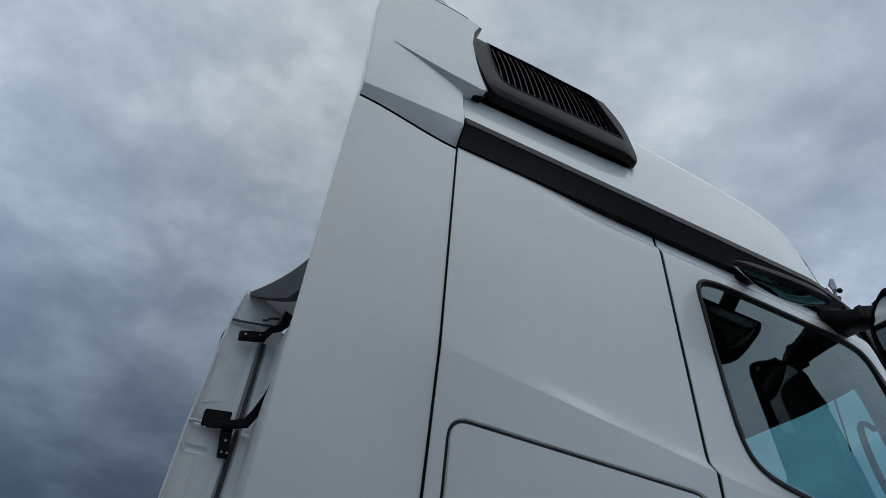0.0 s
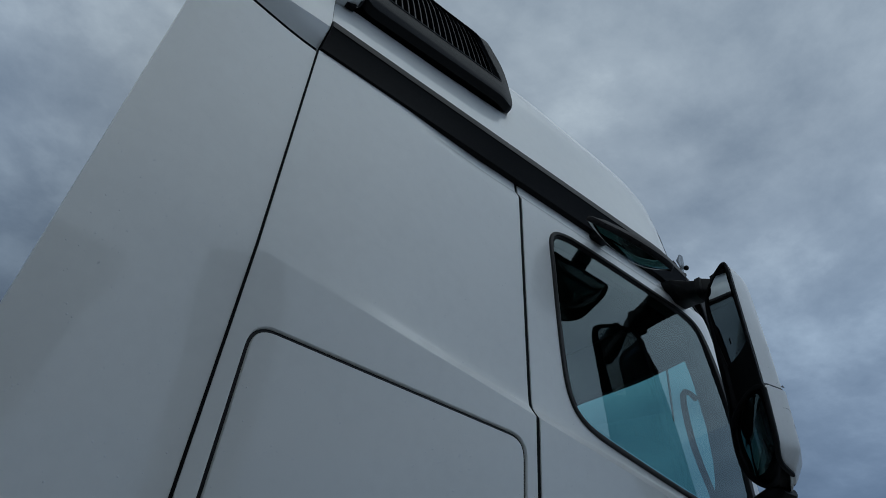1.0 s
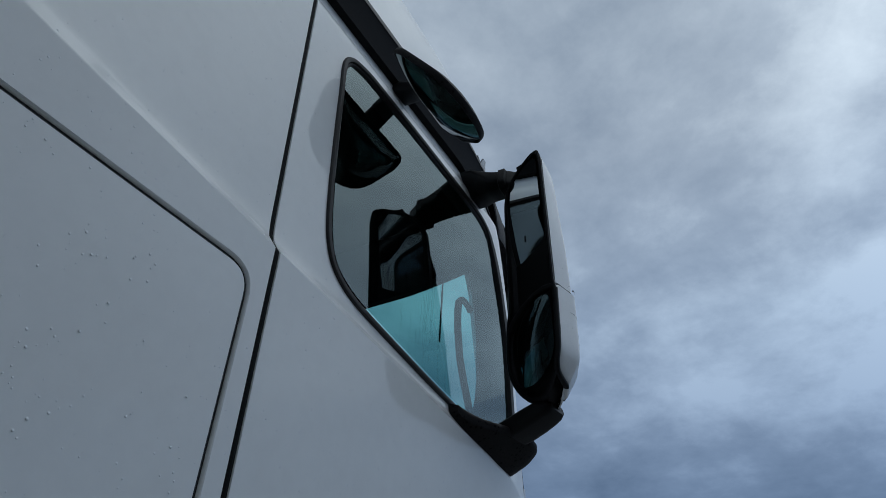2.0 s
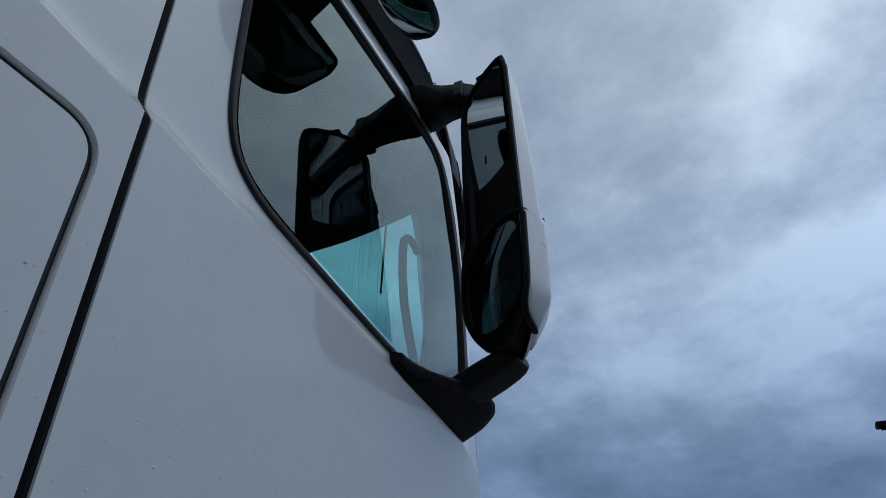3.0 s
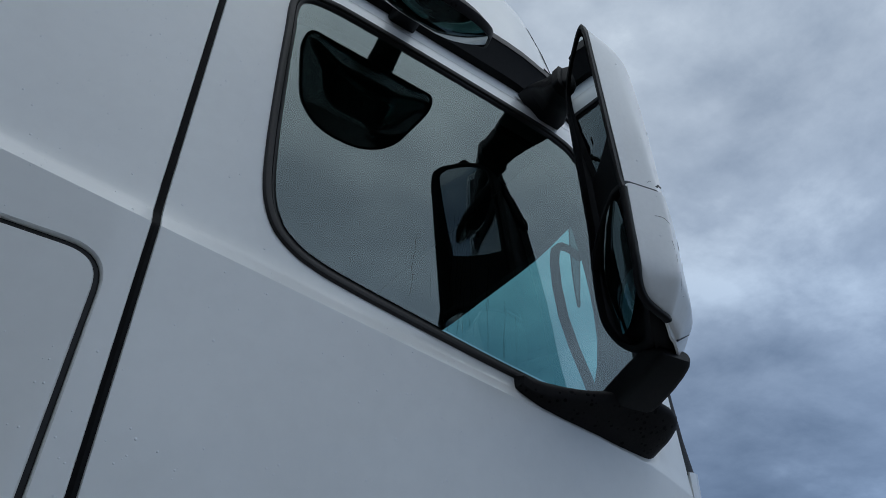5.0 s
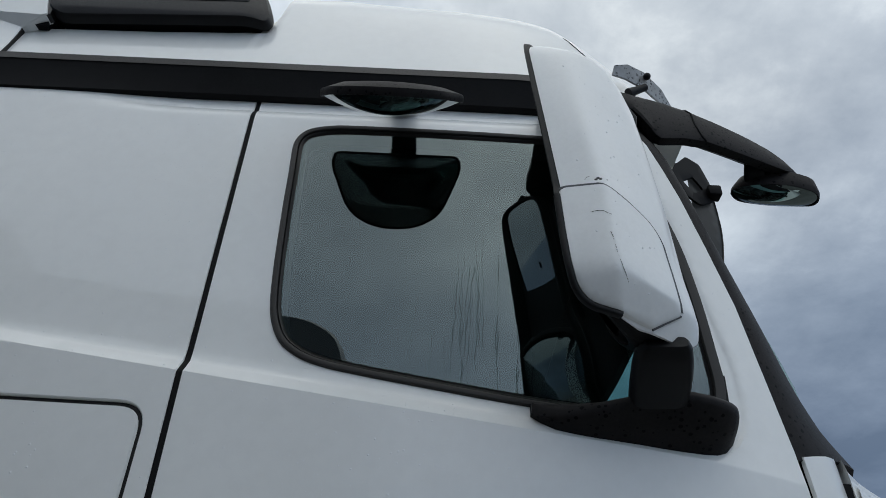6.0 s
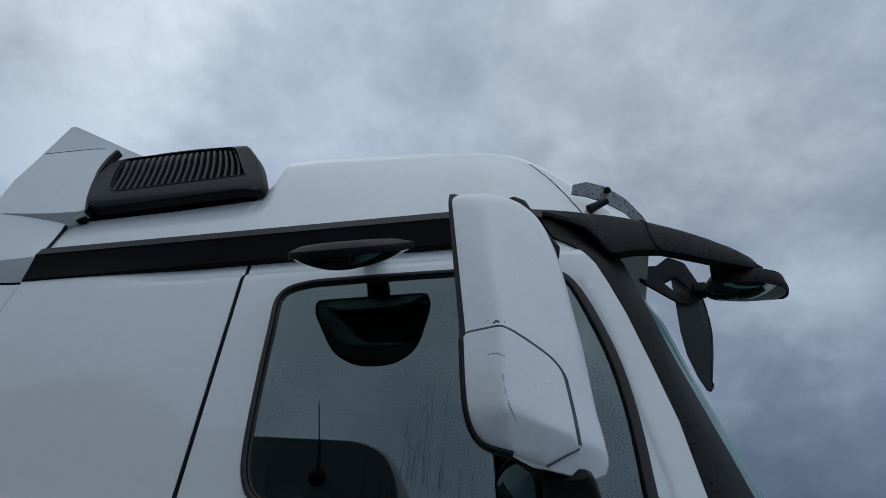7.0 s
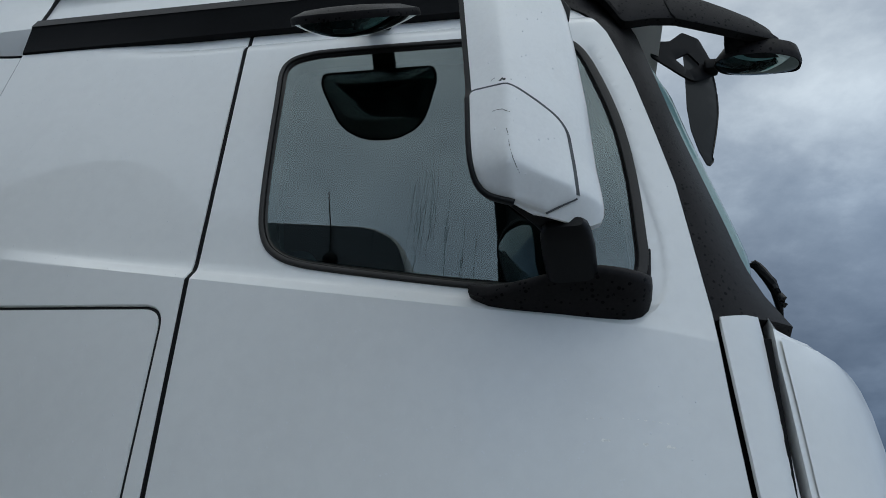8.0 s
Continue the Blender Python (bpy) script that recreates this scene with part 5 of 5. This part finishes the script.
def rain_runs():
    rng = random.Random(11)
    bm = bmesh.new()

    def ribbon(path, r):
        loft([[(x - q, y, z), (x + q, y, z)] for (x, y, z), q in zip(path, r)], closed=False, bm=bm)

    for _ in range(22):
        x = rng.gauss(0.50, 0.07)
        if not 0.30 < x < 0.66:
            continue
        foot_z = 2.235 - 0.105 * (x - 0.3) + rng.choice((0, 0, 0.03, 0.08))
        z = foot_z + rng.uniform(0.04, 0.26) * (1.2 if 0.44 < x < 0.58 else 0.7)
        path, r = [], []
        while z > foot_z:
            path.append((x, pane_depth(x, z) - 0.0002, z))
            r.append(rng.uniform(0.0003, 0.0007) if rng.random() < 0.93 else 0.0013)
            z -= rng.uniform(0.006, 0.014)
            x += rng.uniform(-0.0022, 0.0022)
        if len(path) > 2:
            ribbon(path, r)
    for x0, z0 in ((0.93, 2.30), (0.945, 2.38), (0.915, 2.33)):
        ribbon([(x0 + rng.uniform(0.02, 0.03) + rng.uniform(-0.001, 0.001), pane_depth(0, z0) - 0.0002, z0 - 0.012 * k) for k in range(7)], [0.0007] * 7)
    ob = part("rain_runs", bm, RAIN_FILM, None, "thin runs of rain down the side window", 60)
    tagged(ob, category="rain", kind="stuff")


rain_runs()


def marks():
    def chip(pts, depth, mat, name, parent, w=0.003):
        bm = bmesh.new()
        rng = random.Random(len(pts) * 7 + int(abs(pts[0][0]) * 100))
        for x, z in pts:
            k = 6
            r = w * rng.uniform(0.5, 1.2)
            q = [(x + r * rng.uniform(0.5, 1.3) * math.cos(6.283 * i / k), z + r * rng.uniform(0.4, 1.0) * math.sin(6.283 * i / k)) for i in range(k)]
            bm.faces.new([bm.verts.new((a, depth(a, b) - 0.0006, b)) for a, b in q])
        part(name, bm, mat, parent, smooth=0)

    def scrapes(pts, w):
        for x, z in pts:
            chip([(x, z)], side, SCRAPE, "scrape", door, w)

    cov = cover_y
    def scratch(path, width, whole, seed):
        """A broken thin line of bare plastic."""
        rng = random.Random(seed)
        bm = bmesh.new()
        pts = dense(smooth_open(path), 0.0022, False)
        for (x0, z0), (x1, z1) in zip(pts, pts[1:]):
            if rng.random() > whole:
                continue
            a, b = Vector((x0, z0)), Vector((x1, z1))
            n = Vector((-(b - a).y, (b - a).x)).normalized() * width
            sides = [a + n * rng.uniform(0.3, 1.2), a - n * rng.uniform(0.3, 1.2), b - n * rng.uniform(0.2, 1.0), b + n * rng.uniform(0.2, 1.0)]
            bm.faces.new([bm.verts.new((p.x, cov(p.x, p.y) - 0.0006, p.y)) for p in sides])
        part("scratch", bm, CHIP, mirror_group, smooth=0)

    chip([(0.718, 2.463), (0.722, 2.465), (0.7255, 2.4635), (0.720, 2.4665)], lambda x, z: cov(x, z) - 0.001, CHIP, "paint_chip", mirror_group, 0.0045)
    chip([(0.7365, 2.463), (0.737, 2.465)], lambda x, z: cov(x, z) - 0.001, CHIP, "paint_chip", mirror_group, 0.0014)
    scratch([(0.700, 2.466), (0.703, 2.471), (0.708, 2.472)], 0.0006, 1.0, 3)
    scratch([(0.705, 2.395), (0.715, 2.3965), (0.724, 2.395), (0.730, 2.390), (0.737, 2.388)], 0.0008, 1.0, 4)
    scratch([(0.728, 2.362), (0.732, 2.351), (0.736, 2.333), (0.738, 2.315), (0.741, 2.303), (0.746, 2.286), (0.755, 2.266)], 0.0008, 0.5, 5)
    chip([(0.858, 2.214), (0.860, 2.213)], shell_y, CHIP, "paint_chip", mirror_group, 0.0022)
    scrapes([(0.86 + 0.0085 * i + 0.003 * (i % 3), 1.914 + 0.003 * math.sin(i * 0.22)) for i in range(17)], 0.002)
    scrapes([(x, 1.877 - 0.04 * (x - 0.9)) for x in (0.886, 0.891, 0.896, 0.955, 0.960, 0.997, 1.003, 1.007)], 0.0042)


marks()


# ---- what the window reflects: a tall lorry parked alongside ----
def lorry():
    v = thing("parked_lorry", "tall dark grey lorry cab with a whip aerial parked alongside", "lorry")
    prof = rounded([(-1.7, 0.9), (-0.05, 0.9), (-0.015, 2.66), (-0.03, 3.27), (-0.12, 3.49), (-0.29, 3.585), (-1.0, 3.645), (-1.6, 3.67), (-1.7, 3.52)], [0.05, 0.1, 0.2, 0.12, 0.08, 0.15, 0.15, 0.1, 0.08], 6)
    rows = []
    for y, s_ in ((-4.35, 0.97), (-4.32, 0.99), (-4.25, 1.0), (-1.95, 1.0), (-1.88, 0.995), (-1.84, 0.985)):
        rows.append([(-0.9 + (x + 0.9) * s_, y, 0.9 + (z - 0.9) * s_) for x, z in prof])
    part("cab_body", loft(rows), GREY_PAINT, v, smooth=40)
    part("chassis", block((-9.0, -3.6, 0.6), (-0.2, -2.6, 0.92), 0.02), STEEL, v)
    part("box_body", block((-9.2, -4.35, 0.95), (-1.75, -1.80, 4.0), 0.05), GREY_PAINT, v, "tall dark grey box body")
    for x in (-1.0, -6.8):
        for y in (-2.2, -4.3):
            bm = loft([[(x + rr * math.cos(a), y + d, 0.5 + rr * math.sin(a)) for a in np.linspace(0, 2 * math.pi, 25)[:-1]] for d, rr in ((0, 0.01), (0, 0.42), (0.03, 0.5), (0.27, 0.5), (0.30, 0.42), (0.30, 0.01))])
            part("wheel", bm, TYRE, v)
    a = part("aerial", tube([(-0.50, -1.825, 3.34), (-0.52, -1.825, 3.5), (-0.585, -1.825, 3.80)], [0.006, 0.004, 0.003], 6), PLASTIC, v, "thin whip aerial on a ball foot")
    bm = bmesh.new()
    bmesh.ops.create_uvsphere(bm, u_segments=12, v_segments=8, radius=0.045, matrix=Matrix.Translation((-0.50, -1.835, 3.335)))
    part("aerial_foot", bm, PLASTIC, a)


lorry()


def yard_lamp():
    p = thing("yard_lamp", "thin grey floodlight mast at the yard's edge", "lamp post", (30.2, -5.42, 0))
    part("mast", tube([(0, 0, 0), (0, 0, 6), (0, 0, 11.25)], [0.12, 0.10, 0.07], 10), GALV, p)
    part("floodlight", block((-0.25, -0.45, 11.22), (0.25, 0.45, 11.42), 0.04), STEEL, p)
    part("bracket", block((-0.06, -0.3, 11.12), (0.06, 0.3, 11.215), 0.01), STEEL, p)


yard_lamp()
